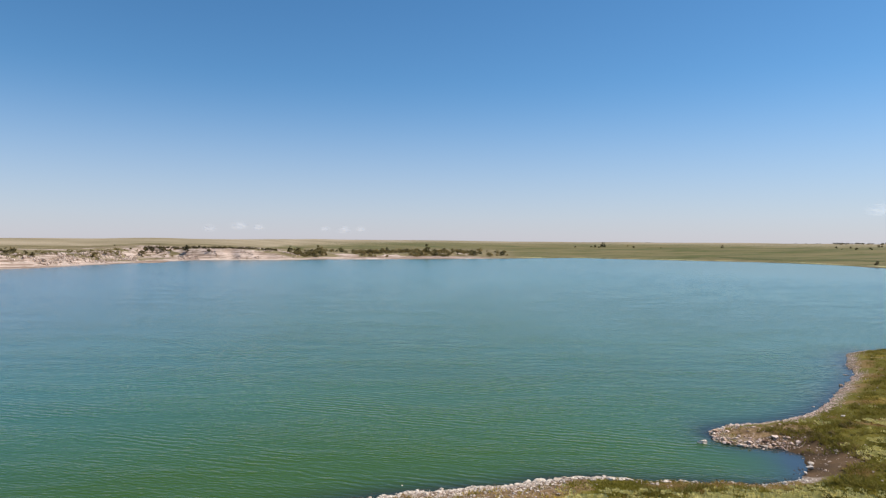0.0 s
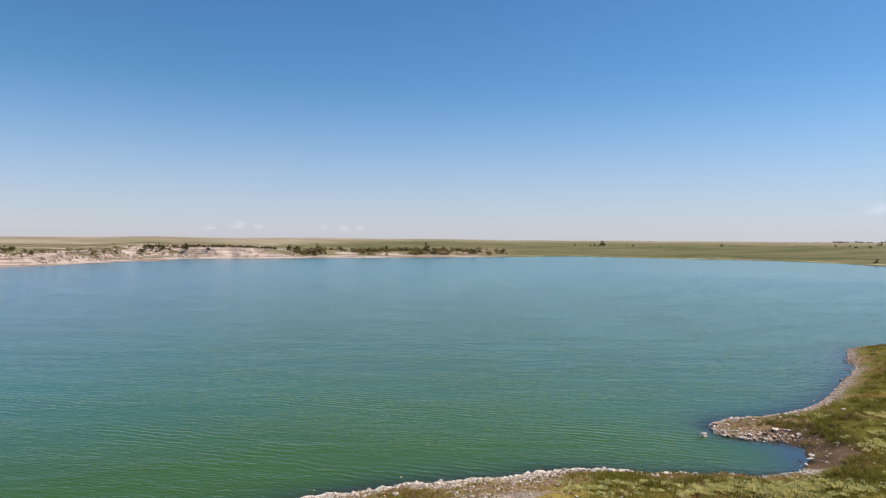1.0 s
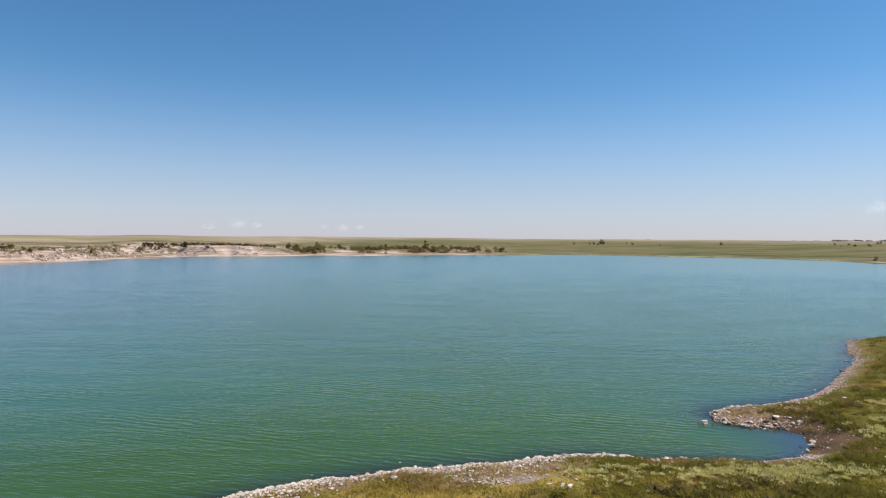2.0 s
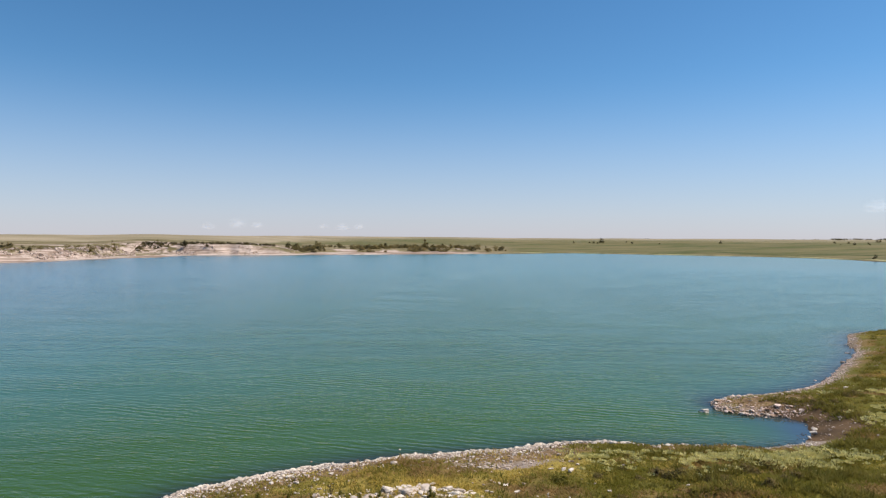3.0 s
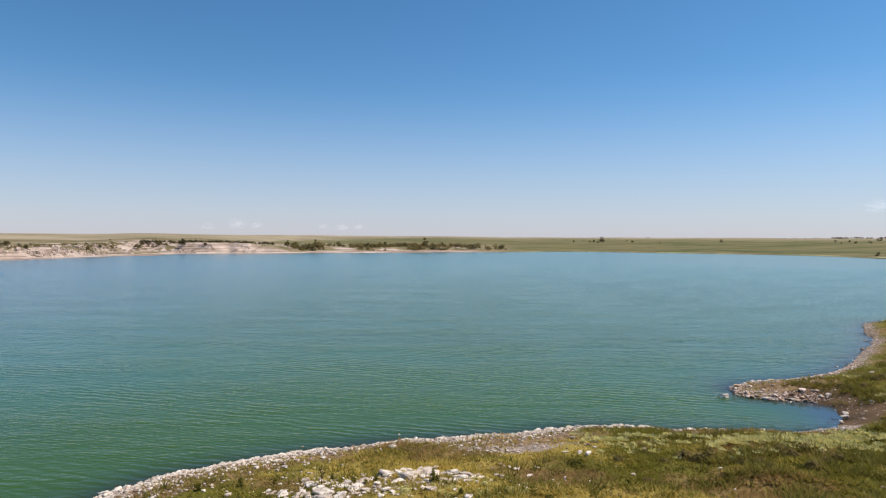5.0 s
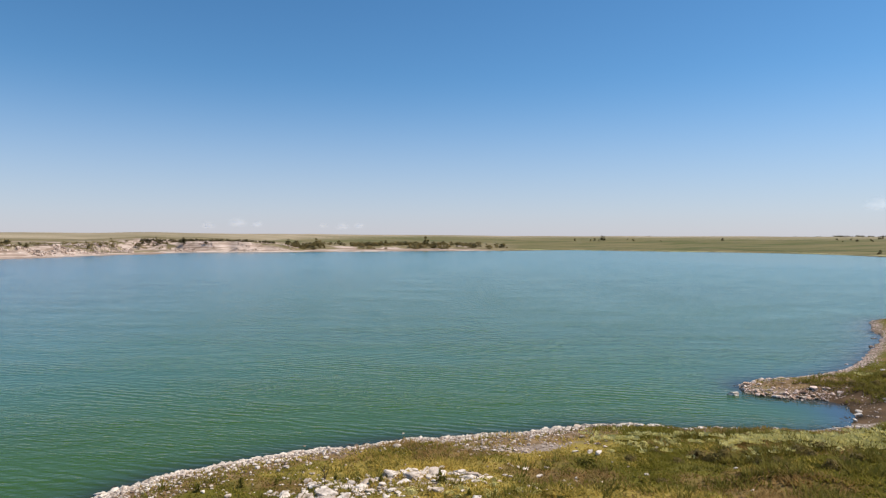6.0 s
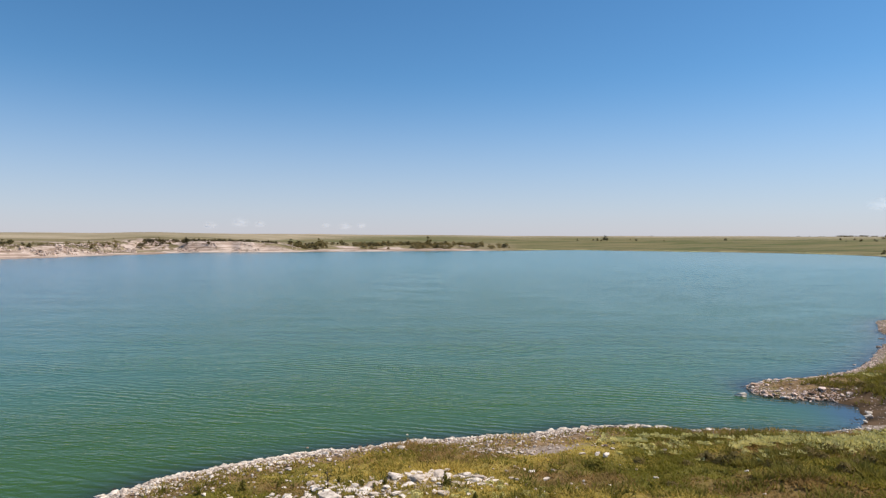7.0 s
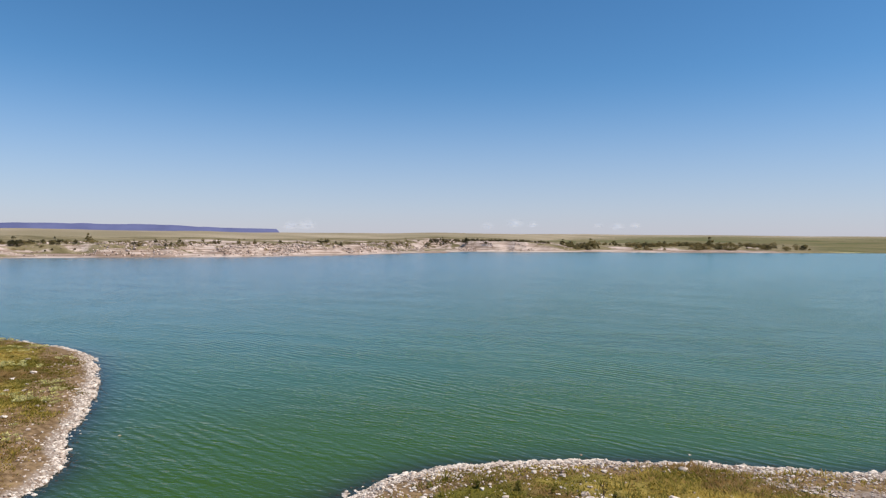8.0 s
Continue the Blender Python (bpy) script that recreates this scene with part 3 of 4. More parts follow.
LOOSE = [(0.6, 18.2, 0.27), (2.7, 21.2, 0.16), (2.1, 21.1, 0.22), (2.4, 20.4, 0.20), (1.9, 21.2, 0.15), (4.4, 22.2, 0.27), (4.2, 22.4, 0.22), (1.6, 20.3, 0.17), (1.8, 19.8, 0.13),
         (3.8, 19.5, 0.10), (5.1, 20.0, 0.13), (7.7, 20.6, 0.14), (7.3, 18.8, 0.10), (3.8, 22.6, 0.15), (-1.1, 18.5, 0.12), (-29.8, 22.9, 0.25),
         (-30.8, 24.5, 0.33), (-28.2, 21.6, 0.24), (-27.8, 22.1, 0.29), (-26.8, 20.2, 0.22), (-25.3, 20.9, 0.22), (-24.5, 19.1, 0.26), (-22.2, 17.4, 0.23)]
for x, y, s in LOOSE:
    set_stone("boulder", CHALK, x, y, s * 1.1, "single white limestone boulder lying in grass", "boulders in the grass", "boulder")
SPIT = [(16.8, 32.9, 0.46), (17.4, 32.9, 0.36), (17.7, 32.3, 0.30), (16.2, 32.7, 0.26), (15.6, 33.0, 0.19), (16.0, 32.9, 0.16), (16.0, 32.25, 0.26), (15.5, 32.3, 0.25),
        (15.0, 32.5, 0.35), (14.6, 32.9, 0.25), (14.1, 33.9, 0.29), (14.5, 34.5, 0.43), (15.8, 34.9, 0.27), (16.5, 34.6, 0.20), (15.0, 34.3, 0.23), (14.4, 33.4, 0.23),
        (15.2, 33.3, 0.19), (16.5, 32.4, 0.19), (17.1, 32.5, 0.19), (17.3, 32.2, 0.16), (16.6, 32.2, 0.16), (23.1, 40.7, 0.33), (28.7, 47.0, 0.48), (31.4, 50.8, 0.41),
        (25.8, 43.1, 0.31), (19.4, 35.8, 0.25), (18.0, 34.8, 0.21)]
for x, y, s in SPIT:
    set_stone("boulder", PINK, x, y, s, "pinkish limestone boulder on the stony spit", "boulders of the spit", "boulder", 0.1)
edge_ = random.Random(12)
while len(SPIT) < 75:
    x, y = edge_.uniform(13.8, 19.0), edge_.uniform(32.0, 36.5)
    if -0.1 < float(from_shore(x, y)[0]) < 0.3:
        SPIT.append((x, y, edge_.uniform(0.14, 0.32)))
        set_stone("boulder", CHALK if edge_.random() < 0.5 else PINK, *SPIT[-1], "pale limestone boulder on the waterline of the spit", "boulders of the spit", "boulder", 0.12)
for x, y, s in ((16.7, 29.5, 0.42), (16.35, 28.95, 0.38), (15.85, 28.4, 0.25), (15.7, 28.6, 0.17)):
    set_stone("boulder", CHALK, x, y, s, "large pale boulder at the head of the cove", "boulders of the cove", "boulder", 0.3)
set_stone("boulder", CHALK[0:1], 13.2, 33.05, 0.48, "low pale boulder standing alone in shallow water", "", "boulder", 0.24)
BANK = [(-10.2, 19.7, 0.27), (-9.0, 21.8, 0.30), (-9.6, 21.0, 0.34), (-5.4, 24.2, 0.30), (3.7, 27.4, 0.34), (6.0, 27.7, 0.38), (6.9, 27.5, 0.44), (7.2, 27.4, 0.36),
        (4.2, 27.4, 0.34), (9.3, 27.1, 0.32), (10.5, 27.0, 0.35), (12.0, 26.9, 0.3), (14.2, 27.0, 0.33), (3.2, 27.2, 0.25), (5.2, 27.5, 0.36), (7.6, 27.3, 0.3)]
heap = random.Random(9)
BANK += [(heap.uniform(3.6, 8.0), heap.uniform(27.0, 27.8), heap.uniform(0.16, 0.40)) for _ in range(60)]
for x, y, s in BANK:
    set_stone("boulder", CHALK, x, y, s * 0.9, "white limestone boulder on the waterline", "boulders of the near bank", "boulder")

ICO = bmesh.new()
bmesh.ops.create_icosphere(ICO, subdivisions=1, radius=0.5)
ICO_V, ICO_F = np.array([v.co for v in ICO.verts]), np.array([[v.index for v in f.verts] for f in ICO.faces])
ICO.free()


def pebbles(name, x, y, z, size, mat, label, category, flat=0.6):
    n = len(x)
    v = ICO_V[None] * rng.uniform(0.62, 1.2, (n, len(ICO_V), 1)) * np.stack([rng.uniform(0.8, 1.25, n), rng.uniform(0.7, 1.0, n), rng.uniform(0.7, 1.2, n) * flat], 1)[:, None]
    a = rng.uniform(0, 6.283, n)[:, None]
    v = np.stack([v[..., 0] * np.cos(a) - v[..., 1] * np.sin(a), v[..., 0] * np.sin(a) + v[..., 1] * np.cos(a), v[..., 2]], -1) * size[:, None, None]
    v += np.stack([x, y, z + 0.12 * size], 1)[:, None]
    f = ICO_F[None] + (np.arange(n) * len(ICO_V))[:, None, None]
    return tagged(new(name, mesh_of(name, v.reshape(-1, 3), f.reshape(-1, 3), mat)), label, category, kind="stuff")


def stony(x, y, sd):
    width = 0.6 + 0.25 * rough(x, y, 3.3, 31) + 0.6 * ((x < 5) & (x > -12)) - 0.12 * (x < -14)
    bare = (x > 7.6) & (x < 15.2) & (y < 29) | (x > 15.5) & (y < 31.8)
    return np.where(sd < 0.05, np.exp(np.minimum(sd, 0.05) / 0.06) * 0.6, np.exp(-((sd / width) ** 2))) * np.where(bare, np.where(x > 15.5, 0.06, 0.2), 1.0)


x, y, z, sd = scatter(1900000, lambda x, y, sd: stony(x, y, sd) * np.clip(34 / np.hypot(x, y), 0.3, 1))
size = np.clip(rng.lognormal(-2.55, 0.45, len(x)), 0.04, 0.24) * np.where((sd < 0.35) & (x < 12), 1.1, 0.85)
east = (x > 12.5) & (y > 28)
for k, mat, label in ((~east, M_CHALK, "pale broken limestone cobbles along the waterline"), (east, M_PINK, "pinkish broken limestone cobbles along the waterline")):
    pebbles("shore_stones", x[k], y[k], np.maximum(z[k], -0.05), size[k], mat, label, "cobbles")
x, y, z, sd = scatter(1500000, lambda x, y, sd: 0.8 * np.exp(-(((sd + 0.12) / 0.16) ** 2)) * np.clip(30 / np.hypot(x, y), 0.2, 1))
pebbles("wet_cobbles", x, y, np.full(len(x), -0.022), np.clip(rng.lognormal(-2.75, 0.35, len(x)), 0.04, 0.12), M_WET, "dark wet cobbles lapped by the water", "cobbles", 0.5)
x, y, z, sd = scatter(800000, lambda x, y, sd: (sd > 0.5) * np.exp(-(((sd - 1.1) / 1.2) ** 2)) * 0.6 * np.clip(26 / np.hypot(x, y), 0.2, 1) * (rough(x, y, 1.2, 36) > -0.35) * np.where((x < 5) & (x > -12), 1.0, np.where(x < -14, 0.3, 0.16)) + 0.22 * np.exp(-(((x - 16) / 1.9) ** 2 + ((y - 33.1) / 0.9) ** 2)) + 0.5 * np.exp(-(((x - 2.2) / 2.0) ** 2 + ((y - 23.5) / 0.5) ** 2)) + 0.12 * np.exp(-(((x - 3.0) / 2.2) ** 2 + ((y - 25.0) / 1.1) ** 2)) + 0.10 * np.exp(-(((x - 17.8) / 1.2) ** 2 + ((y - 30.3) / 1.8) ** 2)))
pebbles("bank_gravel", x, y, z, np.clip(rng.lognormal(-2.7, 0.45, len(x)), 0.035, 0.22), M_STONE, "brown and pale gravel on the bank above the waterline", "gravel")
x, y, z, sd = scatter(185000, lambda x, y, sd: (sd > 1.4) * np.where((x < 6) & (x > -12), 0.7, np.where(x > 14, 0.015, 0.05)) * np.exp(-np.maximum(sd - 1.5, 0) / 2.2) * (rough(x, y, 1.6, 33) > 0.15)
                      + 3.5 * np.exp(-(((x + 1.2) / 2.5) ** 2 + ((y - 19.5) / 0.85) ** 2)) * (rough(x, y, 0.9, 35) > -0.1)
                      + (sd > 3) * (0.012 + 0.02 * (x < -14)) * (rough(x, y, 2.1, 34) > 0.45))
pebbles("grass_stones", x, y, z, np.clip(rng.lognormal(-2.3, 0.45, len(x)), 0.04, 0.3), M_CHALK, "scattered pale stones half hidden in grass", "stones")

# ---------------------------------------------------------------- grass and low plants
def blades(name, x, y, z, height, width, spread, count, mat, label, category, lean=0.5):
    """Tufts of flat leaning blades, a triangle to a blade."""
    n = len(x) * count
    px, py, pz, h = (np.repeat(v, count) for v in (x, y, z, height))
    a, d = rng.uniform(0, 6.283, n), rng.random(n) ** 0.5 * spread
    px, py, h = px + d * np.cos(a), py + d * np.sin(a), h * rng.uniform(0.5, 1.1, n)
    b = a + rng.uniform(-1, 1, n)
    out, w = h * lean * rng.uniform(0.2, 1.0, n), width * rng.uniform(0.6, 1.3, n)
    tx, ty = -np.sin(b) * w / 2, np.cos(b) * w / 2
    v = np.stack([np.stack([px - tx, py - ty, pz - 0.02], 1), np.stack([px + tx, py + ty, pz - 0.02], 1),
                  np.stack([px + out * np.cos(b), py + out * np.sin(b), pz + h], 1)], 1)
    f = np.arange(n * 3).reshape(-1, 3)
    return tagged(new(name, mesh_of(name, v.reshape(-1, 3), f.reshape(-1, 3), mat)), label, category, kind="stuff")


def grassy(x, y, sd):
    bare = 1.3 * (1 - ramp(sd, 1.2, 2.4)) * ramp(x, 15.6, 16.4) * ramp(y, 28.4, 29.2) * (1 - ramp(y, 32.8, 33.6)) + 0.9 * np.exp(-(((x - 18.3) / 1.2) ** 2 + ((y - 30.4) / 1.5) ** 2)) + 0.7 * np.exp(-(((x - 3.5) / 2.5) ** 2 + ((y - 24.7) / 1.2) ** 2)) + 0.8 * np.exp(-(((x - 2.3) / 2.0) ** 2 + ((y - 23.5) / 0.6) ** 2))
    return ramp(sd + 0.9 * rough(x, y, 1.5, 41) - 0.55 * ((x < 4.5) & (x > -12)) + 0.75 * ((x > 5.5) & (x < 15.3) & (y < 29)), 0.8, 2.0) * np.clip(1 - bare, 0, 1) * np.clip(0.75 + 0.5 * rough(x, y, 1.3, 42), 0.1, 1) * np.clip(26 / np.hypot(x, y), 0.15, 1) * np.where(y > 11, 1, 0.55) * (1 - ramp(np.hypot(x, y - 20), 27, 33) * (y < 11))


x, y, z, sd = scatter(560000, grassy)
tall = np.clip(0.06 + 0.045 * rough(x, y, 1.9, 43) + 0.03 * rough(x, y, 5, 44) + 0.03 * rough(x, y, 0.7, 45), 0.045, 0.17)
blades("grass", x, y, z, tall, 0.054, 0.17, 9, M_GRASS, "short olive and straw-coloured grass", "grass", 2.4)


def clump(name, seed, mat, radius, height, leaves, leaf):
    """A low bush: leaves of four corners over a lumpy cushion."""
    r = np.random.default_rng(seed)
    d = r.normal(size=(leaves, 3))
    d[:, 2] = np.abs(d[:, 2])
    d /= np.linalg.norm(d, axis=1)[:, None]
    lump = 0.75 + 0.35 * rough(d[:, 0] * 2 + seed, d[:, 1] * 2 + d[:, 2] * 1.5, 0.7, seed)
    p = d * (lump * r.uniform(0.55, 1.0, leaves) ** 0.4)[:, None] * (radius, radius, height)
    u = np.cross(d, r.normal(size=(leaves, 3)))
    u /= np.linalg.norm(u, axis=1)[:, None]
    w = np.cross(d + 0.6 * r.normal(size=(leaves, 3)), u)
    w /= np.linalg.norm(w, axis=1)[:, None]
    s = leaf * r.uniform(0.5, 1.2, (leaves, 1))
    v = np.stack([p - u * s * 0.5, p - w * s * 0.3 + 0.1 * s * d, p + u * s * 0.6, p + w * s * 0.3], 1)
    f = np.arange(leaves * 4).reshape(-1, 4)
    return mesh_of(name, v.reshape(-1, 3), f, mat)


def stems(name, seed, mat, radius, height, count, thick):
    """Short woody stems that fan out from one root."""
    r = random.Random(seed)
    bm = bmesh.new()
    for _ in range(count):
        a, d = r.uniform(0, 6.28), radius * r.uniform(0.1, 0.7)
        top_ = Vector((d * math.cos(a), d * math.sin(a), height * r.uniform(0.5, 0.95)))
        m = Matrix.Translation(top_ / 2) @ top_.to_track_quat("Z", "Y").to_matrix().to_4x4()
        bmesh.ops.create_cone(bm, segments=5, radius1=thick, radius2=thick * 0.4, depth=top_.length, matrix=m, cap_ends=True)
    me = bpy.data.meshes.new(name)
    bm.to_mesh(me), bm.free()
    me.materials.append(mat)
    return me


def bush(name, foliage, stem, label, category, group):
    ob = new(name)
    part("foliage", foliage, ob)
    part("stem", stem, ob, "brown woody stems")
    return tagged(ob, label, category, group)


def place(ob, x, y, size, sink=0.0, z=None):
    z = float(ground_z(x, y)[0]) if z is None else z
    ob.matrix_basis = Matrix.LocRotScale((x, y, z - sink), Euler((0, 0, random.uniform(0, 6.28))), Vector((size * random.uniform(0.85, 1.2), size * random.uniform(0.85, 1.2), size * random.uniform(0.8, 1.15))))


def many(kinds, places, sink=0.02, scale=1.0):
    """One built thing of each kind, then copies of them at the places (x, y, size)."""
    for k, (x, y, s) in enumerate(places):
        first = kinds[k % len(kinds)]
        ob = first if k < len(kinds) else copy_thing(first, Matrix.Identity(4))
        ob.scale = (1, 1, 1)
        place(ob, x, y, s * scale, sink)


pale = [bush("blossom_cushion", clump("foliage", 50 + k, M_PALE, 0.26, 0.17, 170, 0.085), stems("stem", 50 + k, M_STALK, 0.2, 0.13, 7, 0.008),
             "low cushion plant with pale yellow-green blossom", "cushion plant", "cushion plants of the near bank") for k in range(4)]
px, py, pz, psd = scatter(74000, lambda x, y, sd: (sd > 0.7) * 1.0 * np.exp(-(((y - 23.7) / 1.15) ** 2)) * ramp(x, 4.3, 6.5) * (1 - ramp(x, 14, 17)) * (rough(x, y, 1.5, 51) > -0.65) * (0.5 + 0.5 * ramp(x, 8, 13))
                          + 0.05 * np.exp(-(((x - 25) / 5) ** 2 + ((y - 35.5) / 2.2) ** 2)) * (sd > 2) + 0.012 * (sd > 1.5) * (sd < 5) * ramp(x, 18, 22) * (rough(x, y, 2, 52) > 0.3))
keep = slice(0, 262)
ledge_weeds = [(rng.normal(0.5, 0.9), rng.normal(19.0, 0.45), rng.uniform(0.4, 0.8)) for _ in range(28)]
many(pale, list(zip(px[keep], py[keep], rng.uniform(0.5, 1.05, len(px[keep])))) + ledge_weeds)
x, y, z, sd = scatter(420000, lambda x, y, sd: (sd > 0.8) * np.exp(-(((y - 23.7 - 0.5 * rough(x, x * 0, 3, 57)) / 0.95) ** 2)) * ramp(x, 3.6, 6.5) * (1 - 0.8 * ramp(x, 13.5, 16.5)) * ramp(rough(x, y * 1.6, 0.9, 56) + 0.6 * rough(x, y, 0.35, 58), -0.4, 0.25) * 1.0
                      + (np.exp(-(((x - 20.2) / 1.0) ** 2 + ((y - 30.4) / 1.5) ** 2)) + 0.7 * np.exp(-(((x - 22.8) / 1.6) ** 2 + ((y - 34.2) / 1.3) ** 2))) * ramp(rough(x, y, 0.8, 59), -0.1, 0.4)
                      + 0.14 * (x < -16) * (y > 12) * (sd > 1.0) * (sd < 12) * ramp(rough(x * 0.8, y, 1.4, 77) + 0.5 * rough(x, y, 0.5, 78), 0.1, 0.5))
blades("blossom", x, y, z + 0.13, rng.uniform(0.03, 0.065, len(x)), 0.065, 0.15, 19, M_PALE, "pale yellow-green blossom drifts in the grass", "blossom", 1.2)
x, y, z, sd = scatter(420000, lambda x, y, sd: (sd > 1.6) * (y > 15) * ramp(rough(x, y * 1.5, 1.1, 47) + 0.7 * rough(x, y, 0.4, 48), 0.12, 0.4) * (0.13 + 0.9 * ramp(x, 4, 9)) * (1 - 0.9 * np.exp(-(((y - 23.8) / 1.0) ** 2)) * (x < 18)) * np.clip(24 / np.hypot(x, y), 0.1, 1) * (1 - np.exp(-(((x - 17.6) / 1.1) ** 2 + ((y - 30.0) / 2.0) ** 2))) + 0.5 * (sd > 0.8) * np.exp(-(((x - 18.8) / 1.3) ** 2 + ((y - 33.0) / 0.6) ** 2)) + 0.35 * np.exp(-(((x - 18.9) / 0.9) ** 2 + ((y - 30.9) / 1.2) ** 2)))
blades("tall_grass", x, y, z, rng.uniform(0.13, 0.24, len(x)) * (1 + 0.2 * ramp(x, 6, 10)), 0.045, 0.14, 8, M_REED, "taller dark green grass and herbs in clumps", "grass", 1.7)
tussock = [bush("grass_tussock", clump("foliage", 80 + k, (M_REED, M_GRASS)[k % 2], 0.24, 0.17, 360, 0.062), stems("stem", 80 + k, M_STALK, 0.15, 0.12, 5, 0.006),
                "coarse olive grass tussock on the slope", "grass tussock", "grass tussocks of the slope") for k in range(4)]
ux, uy, uz, usd = scatter(60000, lambda x, y, sd: 0.06 * (sd > 2.2) * (y > 14) * np.clip(rough(x, y, 3.0, 55), 0, 1) * ((x > 1) | (x < -15)) * np.clip(24 / np.hypot(x, y), 0, 1) ** 2)
many(tussock, list(zip(ux[:280], uy[:280], rng.uniform(0.6, 1.4, len(ux[:280])))), 0.03)
sage = [bush("sage_bush", clump("foliage", 70 + k, M_SAGE, 0.42, 0.36, 260, 0.10), stems("stem", 70 + k, M_STALK, 0.3, 0.3, 9, 0.012),
             "dull grey-brown sage bush in the grass", "bush", "sage bushes") for k in range(3)]
SAGE = [(7.2, 22.0, 0.85), (7.5, 21.7, 0.75), (7.9, 21.8, 0.85), (8.5, 21.0, 0.65), (8.9, 20.9, 0.75), (10.1, 21.9, 0.85), (10.3, 21.6, 0.75), (11.1, 22.5, 0.85), (10.1, 20.3, 0.75),
        (11.0, 21.2, 0.65), (5.1, 21.4, 0.5), (8.6, 21.9, 0.55), (9.0, 20.4, 0.65), (11.6, 21.5, 0.75), (6.4, 21.3, 0.5), (5.4, 19.6, 0.5),
        (20.6, 33.6, 0.7), (21.3, 34.0, 0.8), (23.4, 33.2, 0.8), (22.4, 32.6, 0.7), (18.65, 33.0, 0.8), (19.5, 32.7, 0.8), (17.9, 33.5, 0.6), (18.9, 32.6, 0.6), (24.6, 33.9, 0.8), (6.2, 22.5, 0.5), (12.3, 22.5, 0.5),
        (-34.0, 24.0, 0.8), (-37.5, 26.5, 0.7), (-29.0, 19.0, 0.6), (-25.5, 17.0, 0.6)]
many(sage, SAGE)

weed = [bush("green_weed", clump("foliage", 90 + k, M_REED, 0.12, 0.34, 90, 0.08), stems("stem", 90 + k, M_REED, 0.1, 0.4, 8, 0.008),
             "upright green weed among white boulders", "weed", "weeds among the boulders") for k in range(2)]
many(weed, [(-0.25, 19.55, 1.0), (-0.15, 19.4, 0.8), (-1.75, 19.7, 0.8), (-2.35, 19.75, 0.7), (-5.5, 20.3, 0.8), (-6.6, 20.2, 0.7), (-4.6, 20.4, 0.6), (-3.0, 20.3, 0.6), (0.45, 18.5, 0.6), (-2.0, 19.5, 0.7)])


def dead_stalk():
    """A dry upright weed: a thin bent stalk with a few stub branches."""
    ob = new("dead_stalk")
    bm = bmesh.new()
    p = [Vector((0, 0, 0)), Vector((0.01, 0.0, 0.22)), Vector((-0.01, 0.02, 0.45)), Vector((0.02, 0.01, 0.62))]
    twigs = [(p[0], p[1], 0.018), (p[1], p[2], 0.014), (p[2], p[3], 0.009), (p[1], Vector((0.10, 0.03, 0.42)), 0.008), (p[2], Vector((-0.11, 0.0, 0.60)), 0.007), (p[1], Vector((-0.09, -0.05, 0.36)), 0.008)]
    for a, b, t in twigs:
        m = Matrix.Translation((a + b) / 2) @ (b - a).to_track_quat("Z", "Y").to_matrix().to_4x4()
        bmesh.ops.create_cone(bm, segments=6, radius1=t, radius2=t * 0.7, depth=(b - a).length, matrix=m, cap_ends=True)
    me = bpy.data.meshes.new("stalk")
    bm.to_mesh(me), bm.free()
    me.materials.append(M_STALK)
    part("stalk", me, ob)
    leaves = clump("dry_leaves", 97, M_SAGE, 0.12, 0.3, 40, 0.05)
    part("dry_leaves", leaves, ob, "withered brown leaves").location = (0, 0, 0.34)
    return tagged(ob, "dead brown weed stalk standing by white boulders", "dead plant")


place(dead_stalk(), -3.2, 19.75, 1.0, 0.02)
for x, y in ((-4.9, 25.4), (-1.6, 26.9), (-20.4, 20.6)):
    ob = set_stone("stone", STONE, x, y, 0.12, "small wet stone breaking the water surface", "stones in the shallows", "stone")
    ob.location.z = 0.0

# ---------------------------------------------------------------- far banks: rubble, bushes, trees
def bank_points(count, lo, hi, deep_lo, deep_hi):
    """Places on the far shore between two bearings, at distances from the waterline between deep_lo and deep_hi."""
    b, r = np.radians(rng.uniform(lo, hi, count)), rng.uniform(225, 560, count)
    x, y = r * np.sin(b), r * np.cos(b)
    sd = from_shore(x, y)
    k = (sd > deep_lo) & (sd < deep_hi)
    return x[k], y[k], relief(x[k], y[k], sd[k]), sd[k]


x, y, z, sd = bank_points(210000, -62, -25, 7, 31)
fade = np.exp(-(((np.degrees(np.arctan2(x, y)) + 35) / 12) ** 2)) * ramp(rough(x, y, 14, 71) + 0.5 * rough(x, y, 5, 72), -0.5, 0.3)
keep = rng.random(len(x)) < fade
x, y, z, sd = x[keep], y[keep], z[keep], sd[keep]
pebbles("bank_rubble", x, y, z, np.clip(rng.lognormal(-0.65, 0.5, len(x)), 0.25, 1.7), M_RUBBLE, "tumbled pinkish boulders on the eroded bank", "rubble", 0.75)
x, y, z, sd = bank_points(30000, -22, -12.3, 7, 30)
keep = rough(x, y, 8, 75) + 0.5 * rough(x, y, 3, 76) > 0.0
x, y, z = x[keep], y[keep], z[keep]
pebbles("bank_rubble", x, y, z, np.clip(rng.lognormal(-0.6, 0.45, len(x)), 0.25, 1.4), M_RUBBLE, "pale pink rubble below the low cliff", "rubble", 0.75)


